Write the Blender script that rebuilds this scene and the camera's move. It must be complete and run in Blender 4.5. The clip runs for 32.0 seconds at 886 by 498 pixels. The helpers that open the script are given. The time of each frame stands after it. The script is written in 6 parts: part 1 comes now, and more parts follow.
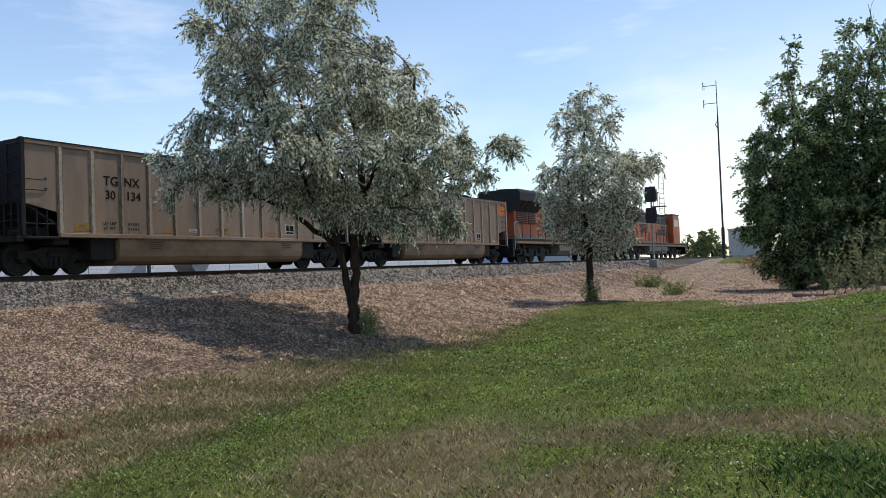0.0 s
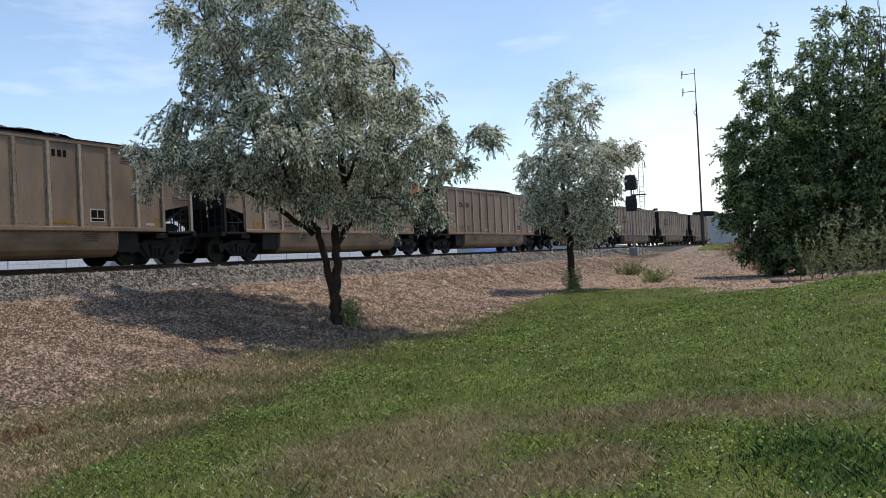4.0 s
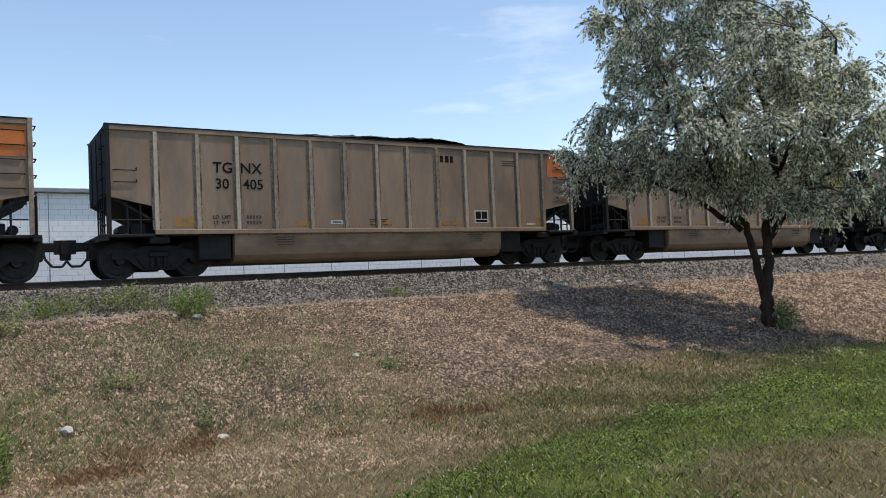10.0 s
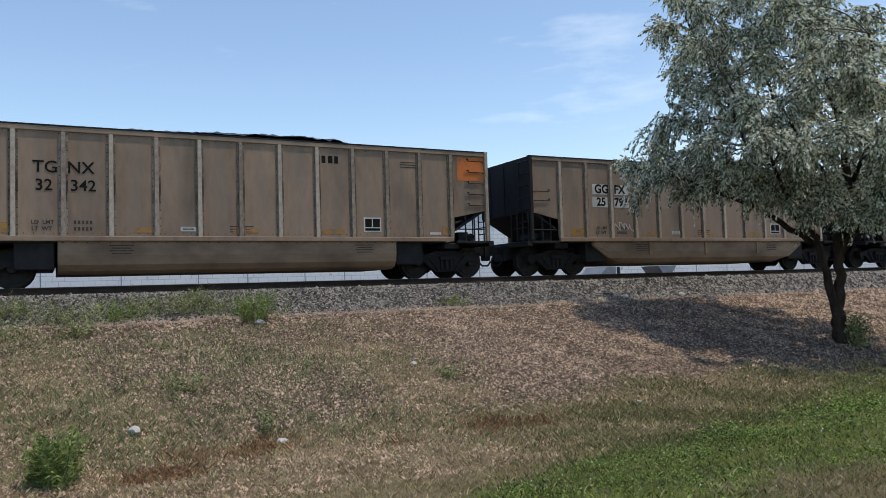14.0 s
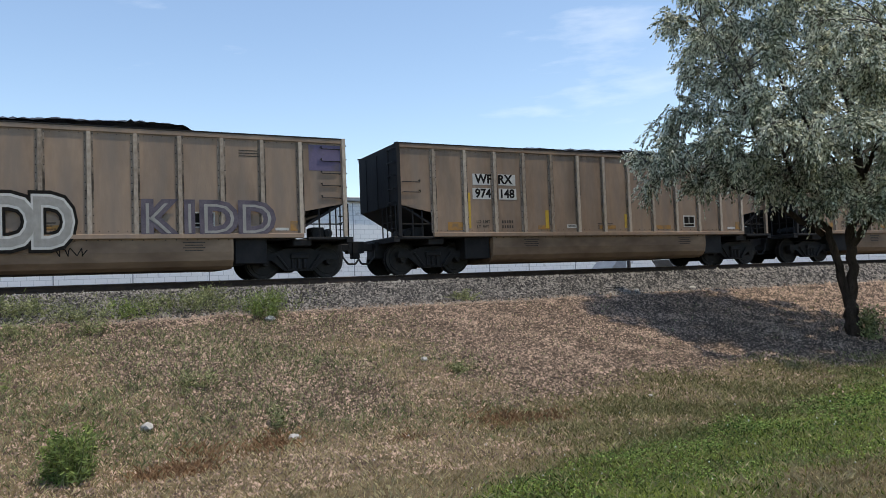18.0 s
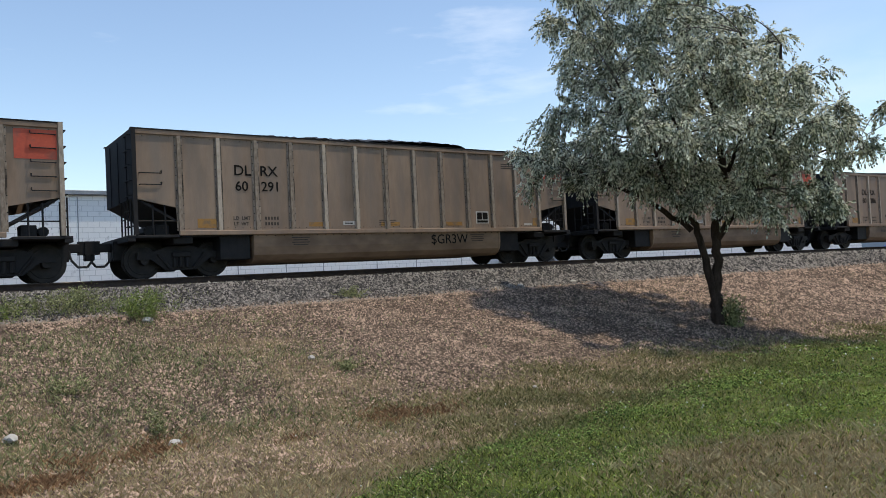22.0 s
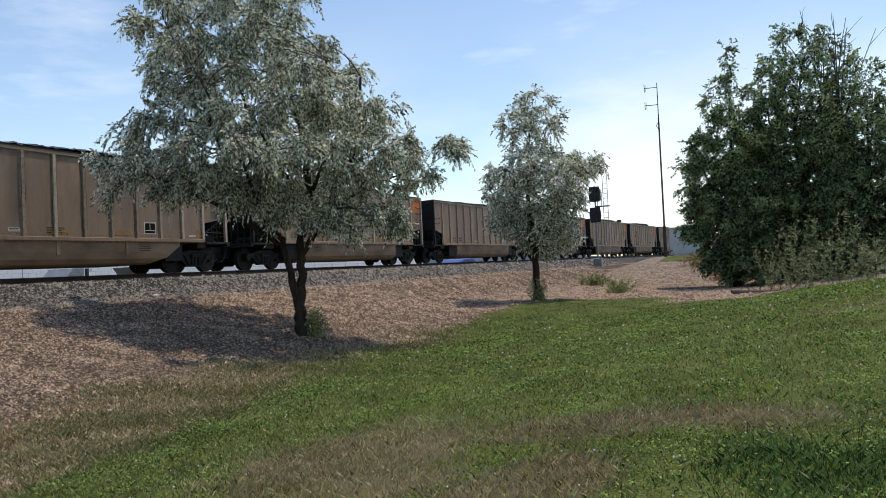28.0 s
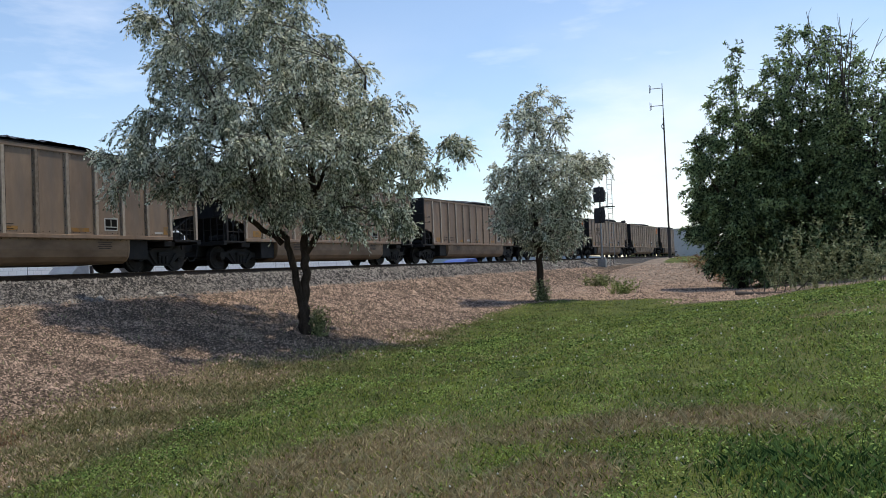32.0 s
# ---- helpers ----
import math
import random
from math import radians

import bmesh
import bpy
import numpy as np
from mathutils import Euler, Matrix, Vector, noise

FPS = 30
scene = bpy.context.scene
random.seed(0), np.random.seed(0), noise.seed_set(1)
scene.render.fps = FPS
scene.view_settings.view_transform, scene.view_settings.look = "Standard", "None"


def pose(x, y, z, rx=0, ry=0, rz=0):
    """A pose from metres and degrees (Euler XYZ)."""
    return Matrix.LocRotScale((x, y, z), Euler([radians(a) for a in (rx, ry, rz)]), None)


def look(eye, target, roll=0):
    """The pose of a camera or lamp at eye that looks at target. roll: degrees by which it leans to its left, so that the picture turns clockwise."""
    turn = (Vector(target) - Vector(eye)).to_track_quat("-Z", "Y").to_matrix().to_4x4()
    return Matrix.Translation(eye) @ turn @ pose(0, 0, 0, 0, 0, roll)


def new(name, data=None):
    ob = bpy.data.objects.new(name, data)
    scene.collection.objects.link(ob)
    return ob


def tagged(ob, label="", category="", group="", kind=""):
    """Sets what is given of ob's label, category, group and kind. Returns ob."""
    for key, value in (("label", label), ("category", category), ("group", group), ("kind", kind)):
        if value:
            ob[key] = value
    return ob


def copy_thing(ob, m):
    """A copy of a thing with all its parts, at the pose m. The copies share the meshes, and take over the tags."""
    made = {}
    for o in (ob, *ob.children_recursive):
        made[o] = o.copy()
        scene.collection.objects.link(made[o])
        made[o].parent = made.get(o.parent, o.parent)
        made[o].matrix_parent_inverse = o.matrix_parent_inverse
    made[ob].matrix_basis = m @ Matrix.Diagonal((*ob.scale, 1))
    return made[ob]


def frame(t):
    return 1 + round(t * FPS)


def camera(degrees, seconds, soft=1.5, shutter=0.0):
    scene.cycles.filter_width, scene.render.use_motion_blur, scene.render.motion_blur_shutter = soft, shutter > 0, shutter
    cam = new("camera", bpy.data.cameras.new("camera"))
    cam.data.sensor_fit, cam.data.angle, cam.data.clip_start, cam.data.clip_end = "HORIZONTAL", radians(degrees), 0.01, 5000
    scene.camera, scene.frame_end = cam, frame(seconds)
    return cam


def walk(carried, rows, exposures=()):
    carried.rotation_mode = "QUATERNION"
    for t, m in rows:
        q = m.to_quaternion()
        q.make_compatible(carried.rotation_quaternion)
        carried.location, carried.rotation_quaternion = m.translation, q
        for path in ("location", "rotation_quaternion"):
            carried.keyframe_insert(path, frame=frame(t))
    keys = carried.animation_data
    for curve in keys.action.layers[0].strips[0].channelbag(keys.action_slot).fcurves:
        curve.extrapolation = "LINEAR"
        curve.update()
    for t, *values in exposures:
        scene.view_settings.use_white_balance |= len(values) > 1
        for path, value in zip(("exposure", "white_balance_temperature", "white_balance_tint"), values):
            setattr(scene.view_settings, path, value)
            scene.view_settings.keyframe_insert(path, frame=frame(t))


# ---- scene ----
EYE_Z = -0.235                      # the lens sits a little below the rail tops, which are z = 0
cam = camera(60.34, 32.0, 0.6)
PATH = [
    (0, pose(0, 0, EYE_Z, 91.47, 2.17, -61.93)),
    (0.5, pose(0, 0, EYE_Z, 91.37, 2.25, -62.06)),
    (1, pose(0, 0, EYE_Z, 91.27, 2.37, -61.50)),
    (1.5, pose(0, 0, EYE_Z, 90.85, 2.61, -60.42)),
    (2, pose(0, 0, EYE_Z, 90.01, 2.59, -61.88)),
    (2.5, pose(0, 0, EYE_Z, 89.80, 2.23, -63.47)),
    (3, pose(0, 0, EYE_Z, 90.02, 2.12, -63.34)),
    (3.5, pose(0, 0, EYE_Z, 90.37, 2.32, -63.20)),
    (4, pose(0, 0, EYE_Z, 90.64, 2.73, -63.31)),
    (4.5, pose(0, 0, EYE_Z, 90.80, 2.57, -63.92)),
    (6.5, pose(0, 0, EYE_Z, 90.37, 3.69, -64.28)),
    (7, pose(0, 0, EYE_Z, 90.75, 4.06, -63.27)),
    (7.5, pose(0, 0, EYE_Z, 90.72, 4.0, -62.33)),
    (8, pose(0, 0, EYE_Z, 91.27, 2.96, -59.18)),
    (8.5, pose(0, 0, EYE_Z, 91.26, 3.53, -53.63)),
    (9, pose(0, 0, EYE_Z, 91.42, 3.56, -46.14)),
    (9.5, pose(0, 0, EYE_Z, 91.62, 3.39, -38.76)),
    (10, pose(0, 0, EYE_Z, 91.90, 2.52, -32.24)),
    (10.5, pose(0, 0, EYE_Z, 92.68, 2.45, -26.07)),
    (11, pose(0, 0, EYE_Z, 93.06, 3.02, -21.19)),
    (11.5, pose(0, 0, EYE_Z, 92.80, 3.13, -20.51)),
    (12, pose(0, 0, EYE_Z, 92.93, 2.77, -22.31)),
    (12.5, pose(0, 0, EYE_Z, 93.93, 2.59, -23.36)),
    (13, pose(0, 0, EYE_Z, 93.90, 2.16, -24.76)),
    (13.5, pose(0, 0, EYE_Z, 92.71, 1.11, -26.84)),
    (14, pose(0, 0, EYE_Z, 92.76, 1.70, -27.86)),
    (14.5, pose(0, 0, EYE_Z, 92.46, 2.45, -28.48)),
    (15, pose(0, 0, EYE_Z, 92.05, 3.27, -28.12)),
    (15.5, pose(0, 0, EYE_Z, 91.84, 3.57, -27.47)),
    (17.5, pose(0, 0, EYE_Z, 92.08, 2.28, -27.65)),
    (18, pose(0, 0, EYE_Z, 92.43, 2.11, -27.11)),
    (18.5, pose(0, 0, EYE_Z, 92.76, 2.45, -25.38)),
    (19, pose(0, 0, EYE_Z, 93.15, 2.61, -23.73)),
    (19.5, pose(0, 0, EYE_Z, 92.59, 2.32, -23.93)),
    (20, pose(0, 0, EYE_Z, 92.75, 2.06, -23.72)),
    (20.5, pose(0, 0, EYE_Z, 92.90, 2.19, -24.04)),
    (21, pose(0, 0, EYE_Z, 93.06, 2.28, -24.76)),
    (21.5, pose(0, 0, EYE_Z, 92.91, 2.35, -28.09)),
    (22, pose(0, 0, EYE_Z, 91.80, 2.87, -35.55)),
    (22.5, pose(0, 0, EYE_Z, 91.21, 2.15, -43.84)),
    (23, pose(0, 0, EYE_Z, 90.52, 2.32, -51.35)),
    (23.5, pose(0, 0, EYE_Z, 90.45, 3.69, -55.65)),
    (24, pose(0, 0, EYE_Z, 90.87, 3.34, -59.47)),
    (24.5, pose(0, 0, EYE_Z, 90.97, 3.26, -61.13)),
    (25, pose(0, 0, EYE_Z, 91.17, 3.11, -63.15)),
    (25.5, pose(0, 0, EYE_Z, 91.01, 2.46, -66.29)),
    (27.5, pose(0, 0, EYE_Z, 90.87, 3.03, -67.01)),
    (28, pose(0, 0, EYE_Z, 91.32, 2.67, -65.88)),
    (28.5, pose(0, 0, EYE_Z, 91.40, 2.59, -65.27)),
    (29, pose(0, 0, EYE_Z, 91.38, 2.33, -65.35)),
    (29.5, pose(0, 0, EYE_Z, 91.40, 2.02, -65.63)),
    (30, pose(0, 0, EYE_Z, 91.25, 1.83, -65.71)),
    (30.5, pose(0, 0, EYE_Z, 91.40, 2.77, -65.28)),
    (31, pose(0, 0, EYE_Z, 91.59, 2.51, -65.25)),
    (31.5, pose(0, 0, EYE_Z, 91.52, 2.37, -65.52)),
    (32, pose(0, 0, EYE_Z, 91.31, 2.33, -65.59)),
]
walk(cam, PATH, exposures=((0, 0.43, 7000, 10), (8, 0.44, 6950, 10), (10, 0.5, 7100, 9), (11, 0.42, 6850, 9), (13, 0.33, 6600, 8), (15, 0.44, 7000, 9), (18, 0.48, 6950, 9), (21, 0.46, 6950, 9), (24, 0.42, 7200, 10), (32, 0.38, 6850, 10)))

# ---------------------------------------------------------------- light
SUN_TO = Vector((0.25, -0.2, 1.0)).normalized()
world = bpy.data.worlds.new("sky")
scene.world = world
world.use_nodes = True
wn, wl = world.node_tree.nodes, world.node_tree.links
sky = wn.new("ShaderNodeTexSky")
sky.sky_type = "NISHITA"
sky.sun_disc = False
sky.sun_elevation = math.asin(SUN_TO.z)
sky.sun_rotation = math.atan2(SUN_TO.x, SUN_TO.y)
sky.air_density, sky.dust_density, sky.ozone_density = 1.0, 0.4, 2.3
background = wn["Background"]
background.inputs["Strength"].default_value = 0.15
# thin high cloud, thicker low in the sky
tc = wn.new("ShaderNodeTexCoord")
mp = wn.new("ShaderNodeMapping")
mp.inputs["Scale"].default_value = (1.6, 1.6, 7.0)
cl = wn.new("ShaderNodeTexNoise")
cl.inputs["Scale"].default_value, cl.inputs["Detail"].default_value, cl.inputs["Roughness"].default_value = 2.2, 6, 0.55
cr = wn.new("ShaderNodeValToRGB")
cr.color_ramp.elements[0].position, cr.color_ramp.elements[0].color = 0.6, (0, 0, 0, 1)
cr.color_ramp.elements[1].position, cr.color_ramp.elements[1].color = 0.85, (0.4, 0.4, 0.4, 1)
cmix = wn.new("ShaderNodeMixRGB")
cmix.inputs["Color2"].default_value = (7.0, 7.3, 7.8, 1)
wl.new(tc.outputs["Generated"], mp.inputs["Vector"])
wl.new(mp.outputs["Vector"], cl.inputs["Vector"])
wl.new(cl.outputs["Fac"], cr.inputs["Fac"])
wl.new(cr.outputs["Color"], cmix.inputs["Fac"])
wl.new(sky.outputs["Color"], cmix.inputs["Color1"])
# a soft bank of white cloud, low in the sky beyond the far end of the line
sx = wn.new("ShaderNodeSeparateXYZ")
wl.new(tc.outputs["Generated"], sx.inputs[0])
side, low = wn.new("ShaderNodeMapRange"), wn.new("ShaderNodeMapRange")
for q, axis_, a, b in ((side, "X", 0.55, 1.0), (low, "Z", 0.36, 0.02)):
    q.interpolation_type = "SMOOTHSTEP"
    q.inputs["From Min"].default_value, q.inputs["From Max"].default_value = a, b
    wl.new(sx.outputs[axis_], q.inputs["Value"])
bank_noise = wn.new("ShaderNodeTexNoise")
bank_noise.inputs["Scale"].default_value, bank_noise.inputs["Detail"].default_value = 3.4, 7
bmap = wn.new("ShaderNodeMapping")
bmap.inputs["Scale"].default_value, bmap.inputs["Location"].default_value = (1, 1, 2.6), (0.3, 0.1, 0.2)
wl.new(tc.outputs["Generated"], bmap.inputs["Vector"])
wl.new(bmap.outputs["Vector"], bank_noise.inputs["Vector"])
puff = wn.new("ShaderNodeMapRange")
puff.inputs["From Min"].default_value, puff.inputs["From Max"].default_value = 0.38, 0.68
wl.new(bank_noise.outputs["Fac"], puff.inputs["Value"])
m1, m2, bmix = wn.new("ShaderNodeMath"), wn.new("ShaderNodeMath"), wn.new("ShaderNodeMixRGB")
m1.operation = m2.operation = "MULTIPLY"
wl.new(side.outputs["Result"], m1.inputs[0])
wl.new(low.outputs["Result"], m1.inputs[1])
wl.new(m1.outputs[0], m2.inputs[0])
wl.new(puff.outputs["Result"], m2.inputs[1])
wl.new(m2.outputs[0], bmix.inputs["Fac"])
wl.new(cmix.outputs["Color"], bmix.inputs["Color1"])
bmix.inputs["Color2"].default_value = (5.5, 5.85, 6.35, 1)
wl.new(bmix.outputs["Color"], background.inputs["Color"])
sun = new("sun", bpy.data.lights.new("sun", "SUN"))
sun.data.energy, sun.data.angle, sun.data.color = 2.1, radians(1.2), (1.0, 0.92, 0.8)
sun.matrix_world = look(SUN_TO * 60, (0, 0, 0))


# ---------------------------------------------------------------- materials
def material(name, low, high, scale=6.0, rough=0.8, metal=0.0, bump=0.0, bump_scale=40.0, stretch=(1, 1, 1), fine=0.35,
             island=0.0, rand=0.0, translucent=0.0, stain=None, stain_at=(0.55, 0.75), stain_scale=1.5, coords="Object", spec=0.4):
    """Base colour between low and high by noise at two scales, with optional stain, bump, spread from piece to piece."""
    m = bpy.data.materials.new(name)
    m.use_nodes = True
    n, l = m.node_tree.nodes, m.node_tree.links
    b = n["Principled BSDF"]
    t = n.new("ShaderNodeTexCoord")
    mpn = n.new("ShaderNodeMapping")
    mpn.inputs["Scale"].default_value = stretch
    l.new(t.outputs[coords], mpn.inputs["Vector"])

    def tex(s, detail=4.0):
        q = n.new("ShaderNodeTexNoise")
        q.inputs["Scale"].default_value, q.inputs["Detail"].default_value = s, detail
        l.new(mpn.outputs["Vector"], q.inputs["Vector"])
        return q.outputs["Fac"]

    def math_(op, a, c):
        q = n.new("ShaderNodeMath")
        q.operation = op
        for i, v in enumerate((a, c)):
            if isinstance(v, (int, float)):
                q.inputs[i].default_value = v
            else:
                l.new(v, q.inputs[i])
        return q.outputs[0]

    fac = math_("ADD", math_("MULTIPLY", tex(scale), 1.0 - fine), math_("MULTIPLY", tex(scale * 9, 2.0), fine))
    fac = math_("ADD", math_("MULTIPLY", math_("SUBTRACT", fac, 0.5), 2.6), 0.5)
    if island:
        g = n.new("ShaderNodeNewGeometry")
        fac = math_("ADD", fac, math_("MULTIPLY", math_("SUBTRACT", g.outputs["Random Per Island"], 0.5), island))
    if rand:
        o = n.new("ShaderNodeObjectInfo")
        fac = math_("ADD", fac, math_("MULTIPLY", math_("SUBTRACT", o.outputs["Random"], 0.5), rand))
    mix = n.new("ShaderNodeMixRGB")
    mix.use_clamp = True
    mix.inputs["Color1"].default_value, mix.inputs["Color2"].default_value = (*low, 1), (*high, 1)
    cl_ = n.new("ShaderNodeClamp")
    l.new(fac, cl_.inputs["Value"])
    l.new(cl_.outputs[0], mix.inputs["Fac"])
    colour = mix.outputs["Color"]
    if stain:
        r = n.new("ShaderNodeMapRange")
        r.inputs["From Min"].default_value, r.inputs["From Max"].default_value = stain_at
        l.new(tex(stain_scale, 6.0), r.inputs["Value"])
        mx = n.new("ShaderNodeMixRGB")
        mx.inputs["Color2"].default_value = (*stain, 1)
        l.new(r.outputs["Result"], mx.inputs["Fac"])
        l.new(colour, mx.inputs["Color1"])
        colour = mx.outputs["Color"]
    l.new(colour, b.inputs["Base Color"])
    b.inputs["Roughness"].default_value, b.inputs["Metallic"].default_value = rough, metal
    b.inputs["Specular IOR Level"].default_value = spec
    if bump:
        bp = n.new("ShaderNodeBump")
        bp.inputs["Strength"].default_value, bp.inputs["Distance"].default_value = bump, 0.02
        l.new(tex(bump_scale, 3.0), bp.inputs["Height"])
        l.new(bp.outputs["Normal"], b.inputs["Normal"])
    if translucent:
        tr = n.new("ShaderNodeBsdfTranslucent")
        l.new(colour, tr.inputs["Color"])
        ms = n.new("ShaderNodeMixShader")
        ms.inputs["Fac"].default_value = translucent
        l.new(b.outputs[0], ms.inputs[1])
        l.new(tr.outputs[0], ms.inputs[2])
        l.new(ms.outputs[0], n["Material Output"].inputs["Surface"])
    return m


M = {}
M["car"] = material("dusty_car_paint", (0.19, 0.124, 0.083), (0.36, 0.25, 0.17), 0.8, 0.72, 0.0, 0.12, 30, (1, 1, 0.35), 0.3, rand=0.35,
                    stain=(0.1, 0.07, 0.05), stain_at=(0.56, 0.8), stain_scale=1.1)
M["post"] = material("worn_post_paint", (0.2, 0.147, 0.105), (0.5, 0.41, 0.325), 1.6, 0.6, 0.1, 0.1, 40, (1, 1, 0.5), 0.5, rand=0.8,
                     stain=(0.08, 0.06, 0.045), stain_at=(0.6, 0.75), stain_scale=3.0)
M["tub"] = material("rusty_tub_paint", (0.16, 0.1, 0.064), (0.33, 0.225, 0.145), 0.7, 0.75, 0.0, 0.15, 25, (0.5, 1, 1), 0.3, rand=0.3,
                    stain=(0.09, 0.055, 0.035), stain_at=(0.5, 0.8), stain_scale=0.9)
M["dark"] = material("sooty_steel", (0.006, 0.006, 0.008), (0.022, 0.02, 0.02), 4, 0.7, 0.2, 0.2, 40)
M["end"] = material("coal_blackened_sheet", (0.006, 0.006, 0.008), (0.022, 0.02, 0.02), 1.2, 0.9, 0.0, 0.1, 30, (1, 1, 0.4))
M["wheel"] = material("wheel_steel", (0.008, 0.008, 0.009), (0.035, 0.03, 0.028), 6, 0.6, 0.4, 0.1, 60)
M["tread"] = material("polished_rail_steel", (0.35, 0.34, 0.33), (0.5, 0.49, 0.47), 5, 0.3, 0.9)
M["rust"] = material("rail_rust", (0.03, 0.022, 0.018), (0.075, 0.05, 0.037), 5, 0.85, 0.1, 0.2, 50)
M["coal"] = material("coal", (0.006, 0.006, 0.007), (0.03, 0.03, 0.032), 8, 0.55, 0, 0.8, 18)
M["letter"] = material("faded_black_lettering", (0.008, 0.0075, 0.007), (0.024, 0.021, 0.018), 12, 0.85, spec=0.08)
M["white"] = material("dusty_white_paint", (0.42, 0.4, 0.37), (0.6, 0.58, 0.54), 5, 0.65)
M["graywhite"] = material("grimy_pale_patch", (0.24, 0.225, 0.2), (0.36, 0.34, 0.31), 6, 0.7)
M["orange"] = material("rotary_end_orange", (0.5, 0.13, 0.03), (0.68, 0.2, 0.045), 2, 0.6, stain=(0.22, 0.11, 0.06), stain_scale=2.5)
M["red"] = material("rotary_end_red", (0.42, 0.065, 0.035), (0.58, 0.1, 0.05), 2, 0.6, stain=(0.2, 0.08, 0.06), stain_scale=2.5)
M["yellow"] = material("rotary_end_yellow", (0.45, 0.28, 0.03), (0.6, 0.38, 0.05), 2, 0.6, stain=(0.2, 0.13, 0.06), stain_scale=2.5)
M["green"] = material("rotary_end_green", (0.045, 0.12, 0.075), (0.07, 0.17, 0.1), 2, 0.6, stain=(0.1, 0.09, 0.06), stain_scale=2.5)
M["purple"] = material("rotary_end_violet", (0.1, 0.08, 0.15), (0.15, 0.12, 0.2), 2, 0.6, stain=(0.1, 0.08, 0.07), stain_scale=2.5)
M["maroon"] = material("rotary_end_brown_red", (0.14, 0.075, 0.06), (0.2, 0.1, 0.08), 2, 0.65)
M["ochre"] = material("faded_ochre_decal", (0.3, 0.15, 0.04), (0.42, 0.22, 0.06), 3, 0.7, stain=(0.17, 0.12, 0.08), stain_at=(0.45, 0.65), stain_scale=6)
M["loco_orange"] = material("locomotive_orange", (0.3, 0.05, 0.01), (0.44, 0.085, 0.017), 1.2, 0.5, stain=(0.3, 0.09, 0.03), stain_scale=1.5)
M["loco_black"] = material("locomotive_black", (0.006, 0.007, 0.009), (0.018, 0.019, 0.021), 2, 0.6, spec=0.25, stain=(0.035, 0.03, 0.026), stain_scale=1.4)
M["loco_grey"] = material("road_dirt_grey", (0.13, 0.12, 0.105), (0.24, 0.22, 0.19), 2, 0.7)
M["glass"] = material("dark_cab_glass", (0.012, 0.014, 0.016), (0.02, 0.022, 0.025), 2, 0.12, spec=0.6)
M["blue"] = material("blue_tarpaulin", (0.03, 0.06, 0.25), (0.06, 0.11, 0.38), 2, 0.5)
M["stone"] = material("slope_stone", (0.06, 0.037, 0.026), (0.47, 0.335, 0.245), 1.3, 0.9, 0, 0.2, 60, island=1.2, coords="Object")
M["ballast"] = material("grey_ballast_stone", (0.014, 0.0135, 0.013), (0.26, 0.238, 0.212), 1.5, 0.88, 0, 0.2, 60, island=2.0)
M["tie"] = material("weathered_tie", (0.07, 0.055, 0.045), (0.2, 0.17, 0.145), 5, 0.9, 0, 0.4, 50, (1, 0.2, 1), rand=0.6)
M["bark"] = material("dark_rough_bark", (0.014, 0.0105, 0.008), (0.07, 0.05, 0.038), 9, 0.95, 0, 0.9, 35, (1, 1, 0.3), spec=0.1)
M["twig"] = material("grey_brown_twig", (0.05, 0.04, 0.033), (0.12, 0.1, 0.085), 9, 0.9)
M["leaf_olive"] = material("silvery_leaf", (0.125, 0.147, 0.09), (0.88, 0.88, 0.73), 0.9, 0.6, island=2.2, fine=0.2, translucent=0.5, spec=0.5)
M["leaf_dark"] = material("dark_green_leaf", (0.014, 0.032, 0.014), (0.36, 0.47, 0.22), 0.5, 0.55, island=1.7, fine=0.2, translucent=0.45, spec=0.35)
M["leaf_weed"] = material("grey_green_weed", (0.1, 0.115, 0.045), (0.36, 0.38, 0.17), 2, 0.75, island=1.2, translucent=0.2)
M["leaf_bright"] = material("bright_green_weed", (0.09, 0.14, 0.032), (0.29, 0.36, 0.1), 2, 0.75, island=1.2, translucent=0.25)
M["grass"] = material("lawn_grass", (0.034, 0.062, 0.012), (0.38, 0.44, 0.1), 0.55, 0.95, spec=0.1, island=1.5, fine=0.4, translucent=0.3)
M["grass_lush"] = material("deep_green_grass", (0.022, 0.055, 0.015), (0.2, 0.31, 0.09), 0.8, 0.85, spec=0.15, island=1.5, fine=0.4, translucent=0.3)
M["leaf_pale"] = material("pale_grey_green_weed", (0.13, 0.15, 0.07), (0.46, 0.48, 0.27), 2, 0.8, island=1.2, translucent=0.3)
M["leaf_verge"] = material("olive_verge_weed", (0.1, 0.1, 0.036), (0.36, 0.34, 0.155), 1.2, 0.9, spec=0.1, island=1.4, fine=0.4, translucent=0.25)
M["straw"] = material("dry_grass", (0.25, 0.195, 0.09), (0.6, 0.5, 0.27), 0.8, 0.85, island=1.2, fine=0.4, translucent=0.15)
M["rusty_straw"] = material("rust_red_dry_weed", (0.2, 0.1, 0.045), (0.38, 0.22, 0.11), 0.8, 0.85, island=1.2)
M["clover"] = material("clover_leaf", (0.03, 0.065, 0.018), (0.31, 0.42, 0.115), 0.9, 0.92, spec=0.12, island=1.2, translucent=0.25)
M["flower"] = material("white_clover_flower", (0.6, 0.6, 0.55), (0.8, 0.8, 0.76), 3, 0.8)
